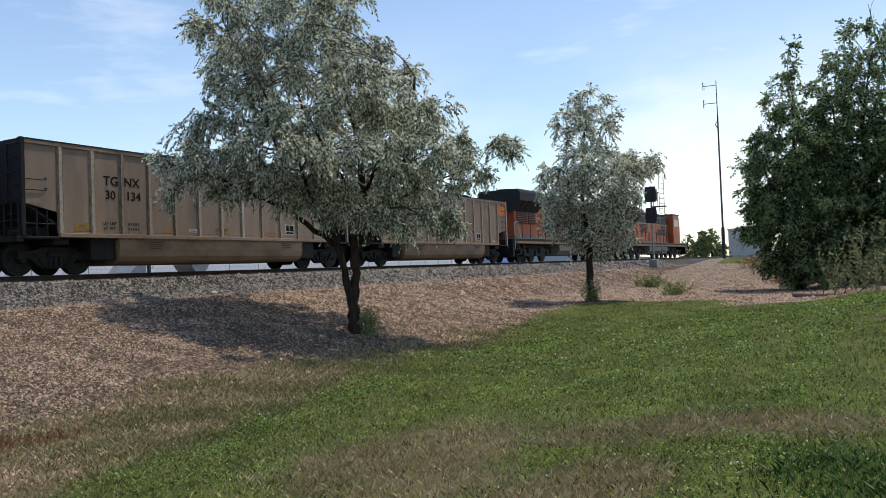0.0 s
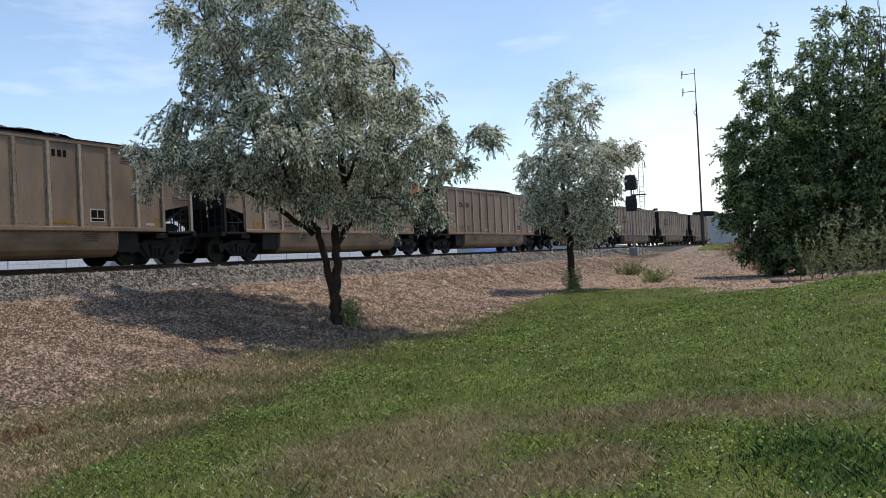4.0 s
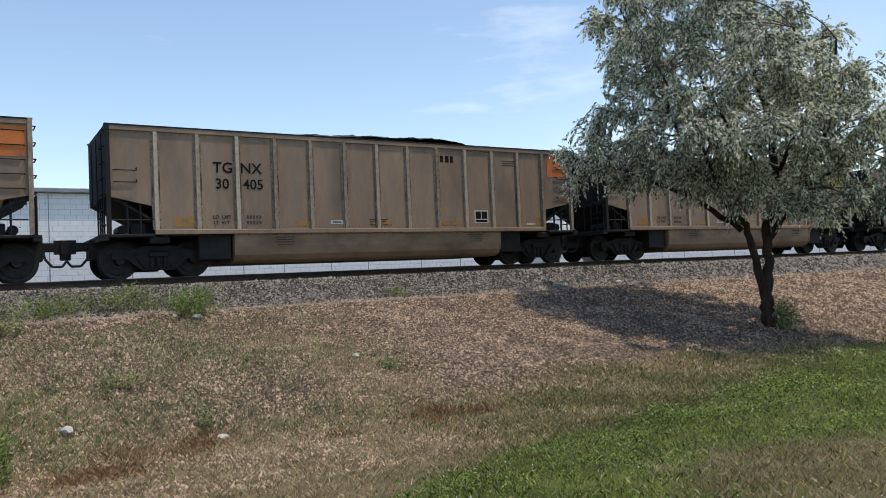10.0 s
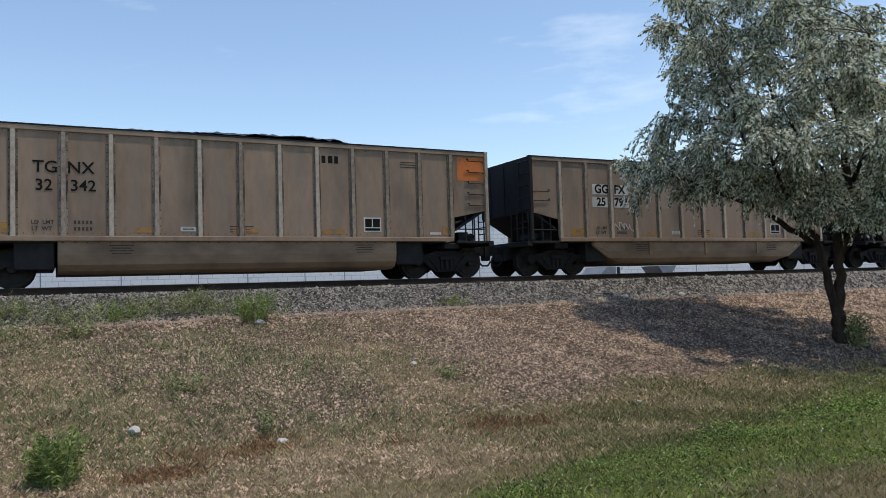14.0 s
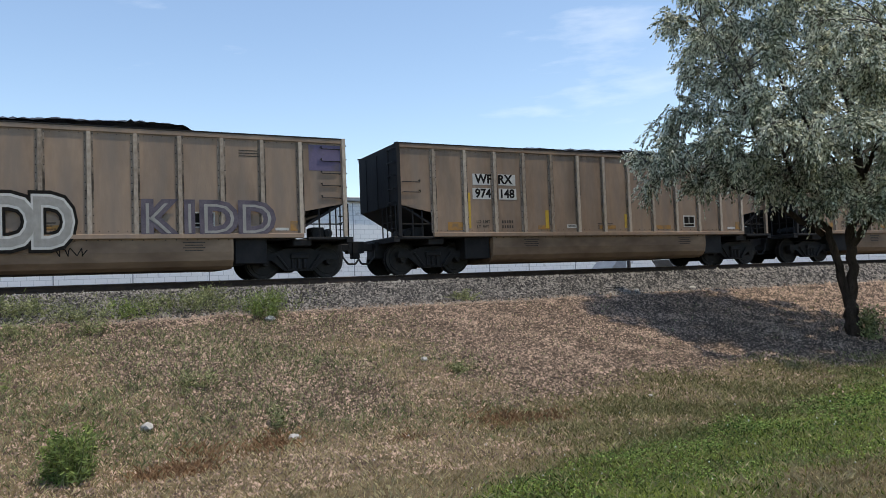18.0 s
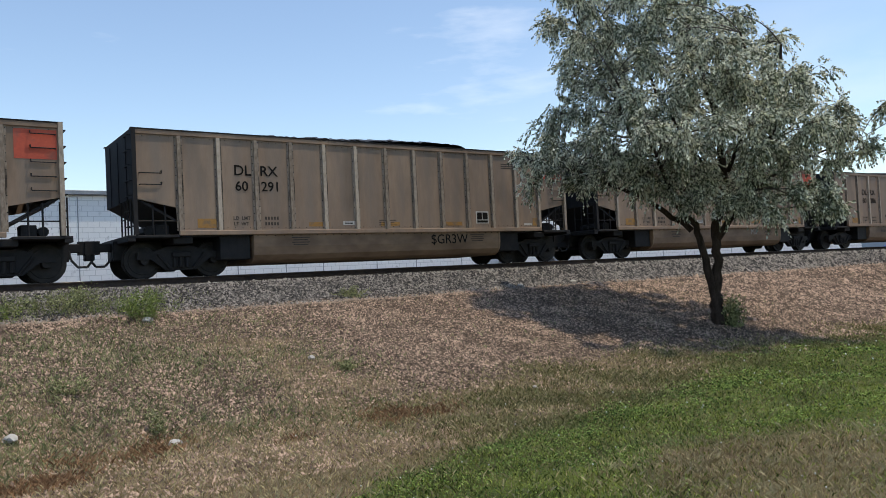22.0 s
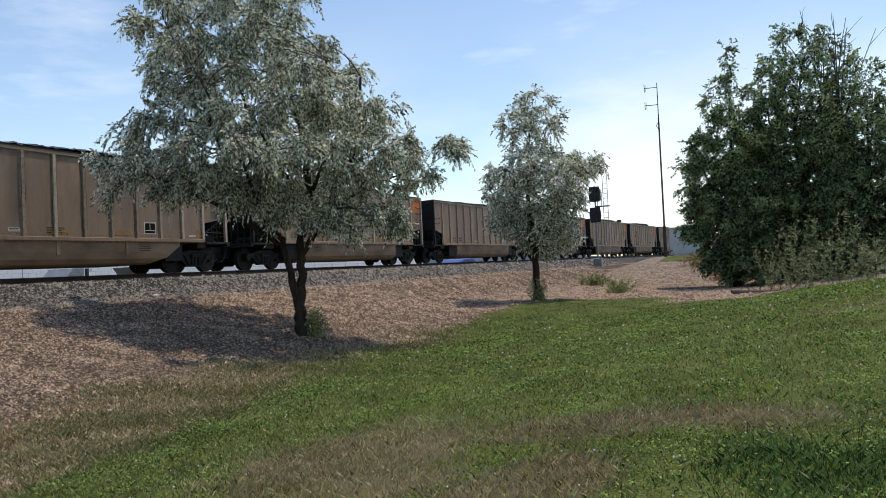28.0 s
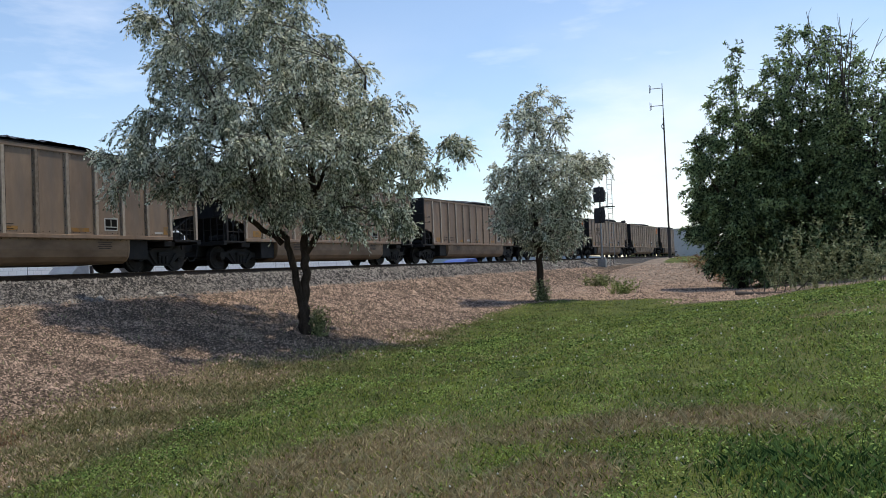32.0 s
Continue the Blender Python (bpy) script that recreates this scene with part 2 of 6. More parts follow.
M["wall"] = material("whitewashed_masonry", (0.72, 0.73, 0.73), (0.84, 0.85, 0.84), 0.5, 0.85, 0, 0.15, 12, (1, 1, 1), 0.3, stain=(0.42, 0.43, 0.43), stain_at=(0.62, 0.7), stain_scale=2.2)
M["stencil"] = material("faint_stencil", (0.03, 0.024, 0.02), (0.08, 0.062, 0.048), 10, 0.8)
M["seam"] = material("worn_seam", (0.1, 0.074, 0.054), (0.36, 0.285, 0.22), 2.2, 0.8, rand=0.6, stretch=(1, 1, 0.4), stain=(0.06, 0.045, 0.034), stain_at=(0.5, 0.62), stain_scale=3.5)
M["coping"] = material("grey_metal_coping", (0.2, 0.22, 0.24), (0.32, 0.34, 0.36), 2, 0.5, 0.3)
M["shed"] = material("grey_steel_cabinet", (0.48, 0.49, 0.49), (0.64, 0.65, 0.64), 1.2, 0.55, 0.2, stain=(0.2, 0.17, 0.14), stain_at=(0.6, 0.75))
M["pole"] = material("dark_weathered_steel", (0.035, 0.03, 0.03), (0.085, 0.07, 0.065), 4, 0.7, 0.4)
M["galv"] = material("galvanised_steel", (0.2, 0.205, 0.21), (0.34, 0.345, 0.35), 5, 0.45, 0.7)
M["black"] = material("matt_black_paint", (0.012, 0.012, 0.013), (0.03, 0.03, 0.032), 4, 0.7)
M["tree_far"] = material("distant_foliage", (0.1, 0.13, 0.05), (0.24, 0.29, 0.12), 1.5, 0.85, island=1.0)
# pale blue-grey base colour stands in for the haze in front of the hills
M["hill"] = material("haze_tinted_hill", (0.3, 0.36, 0.42), (0.38, 0.43, 0.48), 0.004, 0.95)
M["rock"] = material("pale_rock", (0.36, 0.34, 0.3), (0.55, 0.52, 0.47), 8, 0.9, 0, 0.4, 30)


M["faded"] = material("faded_violet_paint", (0.055, 0.045, 0.065), (0.15, 0.125, 0.145), 3, 0.8)


def panel_wear(m, pitch, start, dull):
    """Sooty grey streaks that run down the middle of each panel between two posts; the paint stays browner beside the posts."""
    n, l = m.node_tree.nodes, m.node_tree.links
    b = n["Principled BSDF"]
    old = b.inputs["Base Color"].links[0].from_socket
    t = n.new("ShaderNodeTexCoord")
    sx = n.new("ShaderNodeSeparateXYZ")
    l.new(t.outputs["Object"], sx.inputs[0])

    def calc(op, p, q):
        k = n.new("ShaderNodeMath")
        k.operation = op
        for i, v in enumerate((p, q)):
            if isinstance(v, (int, float)):
                k.inputs[i].default_value = v
            else:
                l.new(v, k.inputs[i])
        return k.outputs[0]

    bay = calc("PINGPONG", calc("SUBTRACT", sx.outputs["X"], start), pitch / 2)
    mp = n.new("ShaderNodeMapping")
    mp.inputs["Scale"].default_value = (1, 1, 0.12)
    l.new(t.outputs["Object"], mp.inputs["Vector"])
    ns = n.new("ShaderNodeTexNoise")
    ns.inputs["Scale"].default_value, ns.inputs["Detail"].default_value = 4.5, 5.0
    l.new(mp.outputs[0], ns.inputs["Vector"])
    o = n.new("ShaderNodeObjectInfo")
    f = calc("ADD", calc("MULTIPLY", bay, 1.1), calc("MULTIPLY", calc("SUBTRACT", ns.outputs["Fac"], 0.5), 1.5))
    f = calc("ADD", f, calc("MULTIPLY", calc("SUBTRACT", o.outputs["Random"], 0.5), 0.35))
    cl = n.new("ShaderNodeClamp")
    cl.inputs["Max"].default_value = 0.8
    l.new(f, cl.inputs["Value"])
    mx = n.new("ShaderNodeMixRGB")
    mx.inputs["Color2"].default_value = (*dull, 1)
    l.new(cl.outputs[0], mx.inputs["Fac"])
    l.new(old, mx.inputs["Color1"])
    l.new(mx.outputs[0], b.inputs["Base Color"])


panel_wear(M["car"], 1.019, -7.195, (0.215, 0.168, 0.134))


def ground_material():
    m = bpy.data.materials.new("gravel_and_lawn_soil")
    m.use_nodes = True
    n, l = m.node_tree.nodes, m.node_tree.links
    b = n["Principled BSDF"]
    b.inputs["Roughness"].default_value = 0.95
    b.inputs["Specular IOR Level"].default_value = 0.2
    t = n.new("ShaderNodeTexCoord")

    def noise_(s, d=4.0):
        q = n.new("ShaderNodeTexNoise")
        q.inputs["Scale"].default_value, q.inputs["Detail"].default_value = s, d
        l.new(t.outputs["Object"], q.inputs["Vector"])
        return q.outputs["Fac"]

    def ramp(v, *stops):
        q = n.new("ShaderNodeValToRGB")
        e = q.color_ramp.elements
        e[0].position, e[0].color = stops[0][0], (*stops[0][1], 1)
        e[1].position, e[1].color = stops[-1][0], (*stops[-1][1], 1)
        for p_, c_ in stops[1:-1]:
            e.new(p_).color = (*c_, 1)
        l.new(v, q.inputs["Fac"])
        return q.outputs["Color"]

    def mixc(f, a, c):
        q = n.new("ShaderNodeMixRGB")
        l.new(f, q.inputs["Fac"])
        l.new(a, q.inputs["Color1"])
        l.new(c, q.inputs["Color2"])
        return q.outputs["Color"]

    vor = n.new("ShaderNodeTexVoronoi")
    vor.inputs["Scale"].default_value = 22.0
    l.new(t.outputs["Object"], vor.inputs["Vector"])
    sep = n.new("ShaderNodeSeparateColor")
    l.new(vor.outputs["Color"], sep.inputs[0])
    stones = ramp(sep.outputs[0], (0.0, (0.03, 0.021, 0.014)), (0.45, (0.075, 0.054, 0.037)), (0.8, (0.15, 0.112, 0.078)), (1.0, (0.3, 0.23, 0.165)))
    greys = ramp(sep.outputs[0], (0.0, (0.02, 0.019, 0.018)), (0.5, (0.06, 0.057, 0.054)), (1.0, (0.18, 0.172, 0.163)))
    dirt = ramp(noise_(3.0, 8.0), (0.3, (0.09, 0.066, 0.037)), (0.7, (0.23, 0.172, 0.1)))
    soil = ramp(noise_(1.2, 8.0), (0.3, (0.05, 0.07, 0.016)), (0.7, (0.135, 0.155, 0.04)))
    sand = ramp(noise_(2.0, 8.0), (0.3, (0.2, 0.155, 0.115)), (0.7, (0.32, 0.26, 0.2)))

    def attr(name):
        q = n.new("ShaderNodeAttribute")
        q.attribute_name = name
        return q.outputs["Fac"]

    def edge(v, s, w):
        q = n.new("ShaderNodeMath")
        q.operation = "MULTIPLY_ADD"
        l.new(noise_(s, 6.0), q.inputs[0])
        q.inputs[1].default_value = w
        l.new(v, q.inputs[2])
        r = n.new("ShaderNodeMapRange")
        r.inputs["From Min"].default_value, r.inputs["From Max"].default_value = 0.5 + w / 2 - 0.12, 0.5 + w / 2 + 0.12
        l.new(q.outputs[0], r.inputs["Value"])
        return r.outputs["Result"]

    c = mixc(edge(attr("grey"), 1.5, 0.4), stones, greys)
    c = mixc(edge(attr("sand"), 1.2, 0.7), c, sand)
    c = mixc(edge(attr("dry"), 1.7, 0.8), c, dirt)
    c = mixc(edge(attr("lawn"), 2.0, 0.6), c, soil)
    l.new(c, b.inputs["Base Color"])
    bp = n.new("ShaderNodeBump")
    bp.inputs["Strength"].default_value, bp.inputs["Distance"].default_value = 0.9, 0.04
    l.new(vor.outputs["Distance"], bp.inputs["Height"])
    bp.invert = True
    l.new(bp.outputs["Normal"], b.inputs["Normal"])
    return m


M["ground"] = ground_material()


def masonry(m):
    """Block courses with slightly darker joints, laid over a paint."""
    n, l = m.node_tree.nodes, m.node_tree.links
    b = n["Principled BSDF"]
    was = b.inputs["Base Color"].links[0].from_socket
    t = n.new("ShaderNodeTexCoord")
    r = n.new("ShaderNodeMapping")
    r.inputs["Rotation"].default_value = (radians(90), 0, 0)
    br = n.new("ShaderNodeTexBrick")
    br.inputs["Scale"].default_value, br.inputs["Mortar Size"].default_value = 1.0, 0.012
    br.inputs["Brick Width"].default_value, br.inputs["Row Height"].default_value = 0.6, 0.3
    br.inputs["Mortar"].default_value = (0.5, 0.52, 0.53, 1)
    br.inputs["Color2"].default_value = (0.76, 0.78, 0.78, 1)
    l.new(t.outputs["Object"], r.inputs["Vector"])
    l.new(r.outputs["Vector"], br.inputs["Vector"])
    l.new(was, br.inputs["Color1"])
    l.new(br.outputs["Color"], b.inputs["Base Color"])


masonry(M["wall"])


# ---------------------------------------------------------------- mesh helpers
def tube(bm, a, b, ra, rb=None, n=8, cap=True):
    """A straight tapered tube from a to b."""
    rb = ra if rb is None else rb
    a, b = Vector(a), Vector(b)
    d = b - a
    m = Matrix.Translation((a + b) / 2) @ d.to_track_quat("Z", "Y").to_matrix().to_4x4()
    bmesh.ops.create_cone(bm, cap_ends=cap, segments=n, radius1=ra, radius2=rb, depth=d.length, matrix=m)
    return bm


def box(bm, x0, x1, y0, y1, z0, z1, bevel=0.0):
    r = bmesh.ops.create_cube(bm, size=1.0, matrix=Matrix.LocRotScale(((x0 + x1) / 2, (y0 + y1) / 2, (z0 + z1) / 2), None, (abs(x1 - x0), abs(y1 - y0), abs(z1 - z0))))
    if bevel:
        es = {e for v in r["verts"] for e in v.link_edges}
        bmesh.ops.bevel(bm, geom=list(es), offset=bevel, segments=1, affect="EDGES", profile=0.5)
    return bm


def prism(bm, outline, y0, y1, axis="y"):
    """A flat outline of (x, z) pushed from y0 to y1 (axis y), or of (y, z) from x0 to x1 (axis x)."""
    def at(p, w):
        return (p[0], w, p[1]) if axis == "y" else (w, p[0], p[1])
    lo = [bm.verts.new(at(p, y0)) for p in outline]
    hi = [bm.verts.new(at(p, y1)) for p in outline]
    k = len(outline)
    bm.faces.new(lo)
    bm.faces.new(hi[::-1])
    for i in range(k):
        bm.faces.new((lo[i], hi[i], hi[(i + 1) % k], lo[(i + 1) % k]))
    bmesh.ops.recalc_face_normals(bm, faces=bm.faces[:])
    return bm


def mesh_of(name, bm, mat, smooth=False):
    me = bpy.data.meshes.new(name)
    bm.to_mesh(me)
    bm.free()
    me.materials.append(mat)
    if smooth:
        me.polygons.foreach_set("use_smooth", [True] * len(me.polygons))
    return me


def part(name, bm, mat, parent=None, label="", smooth=False):
    """Links a bmesh (or a finished mesh) as one mesh object under a thing or a part."""
    me = bm if isinstance(bm, bpy.types.Mesh) else mesh_of(name, bm, mat, smooth)
    ob = new(name, me)
    ob.parent = parent
    if label:
        ob["label"] = label
    return ob


def quick_mesh(name, verts, faces, mat, smooth=False):
    """A mesh from numpy arrays: verts (n, 3), faces (m, k)."""
    me = bpy.data.meshes.new(name)
    m_, k = faces.shape
    me.vertices.add(len(verts))
    me.vertices.foreach_set("co", np.ascontiguousarray(verts, dtype=np.float32).ravel())
    me.loops.add(m_ * k)
    me.loops.foreach_set("vertex_index", np.ascontiguousarray(faces, dtype=np.int32).ravel())
    me.polygons.add(m_)
    me.polygons.foreach_set("loop_start", np.arange(0, m_ * k, k, dtype=np.int32))
    me.polygons.foreach_set("loop_total", np.full(m_, k, dtype=np.int32))
    if smooth:
        me.polygons.foreach_set("use_smooth", np.ones(m_, dtype=bool))
    me.update(calc_edges=True)
    me.materials.append(mat)
    return me


def text_mesh(name, words, size, mat, thick=0.004, bold=0.0):
    cu = bpy.data.curves.new(name, "FONT")
    cu.body, cu.size, cu.align_x, cu.align_y, cu.extrude, cu.offset = words, size, "CENTER", "CENTER", thick, bold
    cu.resolution_u = 3
    ob = bpy.data.objects.new(name, cu)
    me = bpy.data.meshes.new_from_object(ob)
    bpy.data.objects.remove(ob)
    bpy.data.curves.remove(cu)
    me.materials.clear()
    me.materials.append(mat)
    me.transform(Euler((radians(90), 0, 0)).to_matrix().to_4x4())
    return me


# ---------------------------------------------------------------- the line of the track
R_CURVE, X_CURVE, Y_TRACK, S_END = 870.0, 2.5, 21.15, 50.0


def track_at(s):
    """x, y and heading (radians) of the centre line, s metres along it; it bends to the right from X_CURVE on."""
    th = min(max(s - X_CURVE, 0.0), S_END - X_CURVE) / R_CURVE
    x = s if s < X_CURVE else X_CURVE + R_CURVE * math.sin(th)
    y = Y_TRACK - R_CURVE * (1 - math.cos(th))
    e = max(s - S_END, 0.0)
    return x + e * math.cos(th), y - e * math.sin(th), -th


def track_off(x, y):
    """Distance from the centre line, positive on the lawn's side (arrays)."""
    d = np.where(x < X_CURVE, Y_TRACK - y, R_CURVE - np.hypot(x - X_CURVE, y - (Y_TRACK - R_CURVE)))
    th = (S_END - X_CURVE) / R_CURVE
    xe, ye = X_CURVE + R_CURVE * math.sin(th), Y_TRACK - R_CURVE * (1 - math.cos(th))
    past = (x - xe) * math.cos(th) - (y - ye) * math.sin(th) > 0
    return np.where(past, -((x - xe) * math.sin(th) + (y - ye) * math.cos(th)), d)


def step(a, b, v):
    t = np.clip((v - a) / (b - a), 0, 1)
    return t * t * (3 - 2 * t)


def wave(x, y, f, seed):
    """Cheap smooth unevenness, about -1 to 1."""
    g = np.random.RandomState(seed)
    out = 0
    for k in range(5):
        a, p, q = g.uniform(0, 6.283), g.uniform(0, 6.283), g.uniform(0.6, 1.7)
        out = out + np.sin((x * math.cos(a) + y * math.sin(a)) * f * q + p)
    return out / 3.0


PROFILE_D = (-60, -12, -4.6, -2.7, 2.7, 3.65, 4.2, 10.6, 12.6, 15, 21, 30)
PROFILE_Z = (-0.9, -0.85, -0.75, -0.22, -0.22, -0.72, -0.82, -2.32, -2.5, -2.42, -1.85, -1.3)


def height(x, y):
    """The ground's height: track bed, gravel bank, ditch, lawn, yard and pad."""
    x, y = np.asarray(x, float), np.asarray(y, float)
    d = track_off(x, y)
    z = np.interp(d, PROFILE_D, PROFILE_Z)
    lawn = -1.9 + 0.188 * (1 - 0.38 * step(17, 29, x)) * np.clip(2.2 - y, -3, 8)
    k = step(9.5, 12.5, d) * step(8, 24, x)
    z = z * (1 - k) + np.maximum(lawn, -2.4) * k
    yard = -2.0 + 1.72 * step(50, 68, x) + 0.1 * np.clip(1 - y, 0, 8)
    k = step(28, 32, x + (y - 2) * 0.2) * step(4.2, 9, d)
    z = z * (1 - k) + yard * k
    z = z + step(3.2, 5.0, d) * (0.045 * wave(x, y, 1.3, 5) + 0.02 * wave(x, y, 4.1, 6))
    far = step(120, 260, np.hypot(x, y))
    return z * (1 - far) + -1.2 * far


def height1(x, y):
    return float(height(np.array([x]), np.array([y]))[0])


def lawn_edge(x):
    """How far from the camera's side the lawn reaches, for each x."""
    return np.interp(x, (-60, -4, 0, 2, 4, 5.2, 7.4, 9, 12, 15, 18, 20.5, 25, 28, 32, 60), (-6, 2.0, 4.6, 5.6, 6.9, 7.4, 7.9, 8.5, 9.2, 9.9, 9.9, 9.6, 10.4, 10.7, 10.2, 9.0))


def stone_edge(x):
    return np.interp(x, (-60, 8, 10, 13, 15, 19), (10.3, 10.4, 10.7, 10.8, 10.4, 10.2))


def bare(x, y):
    """Worn, dry patches of the lawn."""
    out = 0 * x
    for cx, cy, rx, ry in ((7.3, 4.4, 1.7, 1.2), (5.9, 3.4, 0.9, 0.8), (8.0, 2.2, 0.8, 1.1), (8.1, 0.6, 0.6, 0.9), (6.0, 1.9, 0.7, 0.6), (5.2, 2.4, 0.8, 0.5), (17.4, -0.9, 0.4, 1.0)):
        out = np.maximum(out, np.exp(-(((x - cx) / rx) ** 2 + ((y - cy) / ry) ** 2) ** 1.5))
    return np.clip(out * (1.25 + 0.5 * wave(x, y, 2.3, 15)), 0, 1)


def zones(x, y):
    """How much the ground is lawn, dry grass, grey ballast and trodden sand, 0 to 1."""
    d = track_off(x, y)
    near = y - lawn_edge(x) + 0.22 * wave(x, y, 1.1, 11)
    yard_ = step(28.5, 30.0, x + (y - 2) * 0.2 + 0.5 * wave(x, y, 0.8, 12)) * step(-26, -22, y) * step(-4.0, 0.0, 60 - x)
    lawn = (1 - step(-0.7, 0.7, near)) * (1 - yard_ * (1 - step(2.5, 5.0, y) * (1 - step(32.5, 35, x + 0.4 * wave(x, y, 1.2, 17)))))
    dry = (1 - step(-0.3, 1.3, y - stone_edge(x) + 0.3 * wave(x, y, 0.9, 13))) * (1 - lawn) * (1 - step(17, 20, x))
    dry = np.maximum(dry, bare(x, y) * lawn)
    dry = np.maximum(dry, 0.7 * step(4.6, 7.0, d) * (1 - step(4, 11, x)) * step(-0.8, 0.5, wave(x, y, 0.9, 14)) * (1 - lawn))
    grey = 1 - step(3.3, 4.1, np.abs(d))
    sand = step(30, 33, x) * step(5, 8, d) * 0.75
    sand = np.maximum(sand, 0.75 * np.exp(-((d - 4.05) / 0.25) ** 2))
    return lawn, dry, grey, sand


def build_ground():
    def axis(*runs):
        return np.unique(np.concatenate([np.arange(a, b, c) for a, b, c in runs]))
    xs = axis((-1500, -120, 60), (-120, -10, 5), (-10, 45, 0.25), (45, 90, 0.6), (90, 200, 4), (200, 2600, 80))
    ys = axis((-900, -60, 40), (-60, -8, 3), (-8, 22, 0.2), (22, 60, 2), (60, 1500, 60))
    gx, gy = np.meshgrid(xs, ys, indexing="ij")
    x, y = gx.ravel(), gy.ravel()
    nx, ny = len(xs), len(ys)
    i = np.arange((nx - 1) * ny).reshape(nx - 1, ny)[:, :-1].ravel()
    faces = np.stack([i, i + ny, i + ny + 1, i + 1], 1)
    me = quick_mesh("ground", np.stack([x, y, height(x, y)], 1), faces, M["ground"], True)
    cover = list(zones(x, y))
    cover[0] = cover[0] * (1 - 0.85 * bare(x, y))
    for name, v in zip(("lawn", "dry", "grey", "sand"), cover):
        a = me.attributes.new(name, "FLOAT", "POINT")
        a.data.foreach_set("value", np.ascontiguousarray(v, dtype=np.float32))
    return tagged(new("ground", me), "gravel railway bank falling to a mown green lawn with dry patches", "ground", kind="structure")


build_ground()


def sweep(name, outline, s0, s1, ds, mat):
    """A cross-section of (offset to the far side, z) carried along the track."""
    ss = np.arange(s0, s1 + ds / 2, ds)
    k = len(outline)
    v = []
    for s in ss:
        x, y, h = track_at(s)
        for o, z in outline:
            v.append((x - math.sin(h) * o, y + math.cos(h) * o, z))
    f = []
    for a in range(len(ss) - 1):
        for b in range(k):
            f.append((a * k + b, a * k + (b + 1) % k, (a + 1) * k + (b + 1) % k, (a + 1) * k + b))
    return quick_mesh(name, np.array(v), np.array(f), mat)


def build_track():
    base = tagged(new("railway_track"), "single railway track of rusty steel rails on weathered wooden ties", "railway track", kind="structure")
    web = [(-0.07, -0.17), (0.07, -0.17), (0.07, -0.155), (0.012, -0.14), (0.012, -0.045), (0.034, -0.035), (0.034, -0.004), (-0.034, -0.004), (-0.034, -0.035), (-0.012, -0.045), (-0.012, -0.14), (-0.07, -0.155)]
    top = [(-0.03, -0.004), (0.03, -0.004), (0.026, 0.0), (-0.026, 0.0)]
    for o in (-0.75, 0.75):
        rail = part("rail", sweep("rail", [(a + o, z) for a, z in web], -60, 240, 2.0, M["rust"]), None, base, "rust-brown steel rail")
        part("rail_head", sweep("rail_head", [(a + o, z) for a, z in top], -60, 240, 2.0, M["tread"]), None, rail, "polished running surface")
    bm = box(bmesh.new(), -0.115, 0.115, -1.3, 1.3, -0.35, -0.165, 0.012)
    me = mesh_of("tie", bm, M["tie"])
    s = -14.0
    while s < 128:
        x, y, h = track_at(s)
        t = part("tie", me, None, base)
        t.matrix_local = Matrix.Translation((x + random.uniform(-0.02, 0.02), y + random.uniform(-0.05, 0.05), random.uniform(-0.012, 0.004))) @ Matrix.Rotation(h + random.uniform(-0.012, 0.012), 4, "Z")
        s += 0.52


build_track()


# ---------------------------------------------------------------- the coal train
PITCH, HALF, TOP, SILL = 16.18, 7.27, 3.75, 1.15
POST_X = [-HALF + 0.075 + 1.019 * k for k in range(1, 14)]


def bar(bm, pts, r=0.012, n=5):
    for a, b in zip(pts, pts[1:]):
        tube(bm, a, b, r, r, n)
    return bm


def rivets(bm, places, y, r=0.02):
    for x, z in places:
        v = [bm.verts.new((x + r * p, y + 0.011, z + r * q)) for p, q in ((1, 0), (0, 1), (-1, 0), (0, -1))]
        tip = bm.verts.new((x, y - 0.013, z))
        for k in range(4):
            bm.faces.new((v[k], v[k - 1], tip))
    return bm


def wheelset_mesh(r, mat):
    bm = bmesh.new()
    for s in (-1, 1):
        tube(bm, (0, s * 0.69, 0), (0, s * 0.81, 0), r, r, 22)
        tube(bm, (0, s * 0.66, 0), (0, s * 0.69, 0), r + 0.03, r + 0.03, 22)
        tube(bm, (0, s * 0.815, 0), (0, s * 0.83, 0), r * 0.8, r * 0.78, 18)
        tube(bm, (0, s * 0.83, 0), (0, s * 1.05, 0), 0.13, 0.11, 10)
        for k in range(3):
            a = k * 2.094
            tube(bm, (0.06 * math.cos(a), s * 1.05, 0.06 * math.sin(a)), (0.06 * math.cos(a), s * 1.065, 0.06 * math.sin(a)), 0.02, 0.02, 6)
    tube(bm, (0, -1.0, 0), (0, 1.0, 0), 0.08, 0.08, 8)
    return mesh_of("wheelset", bm, mat)


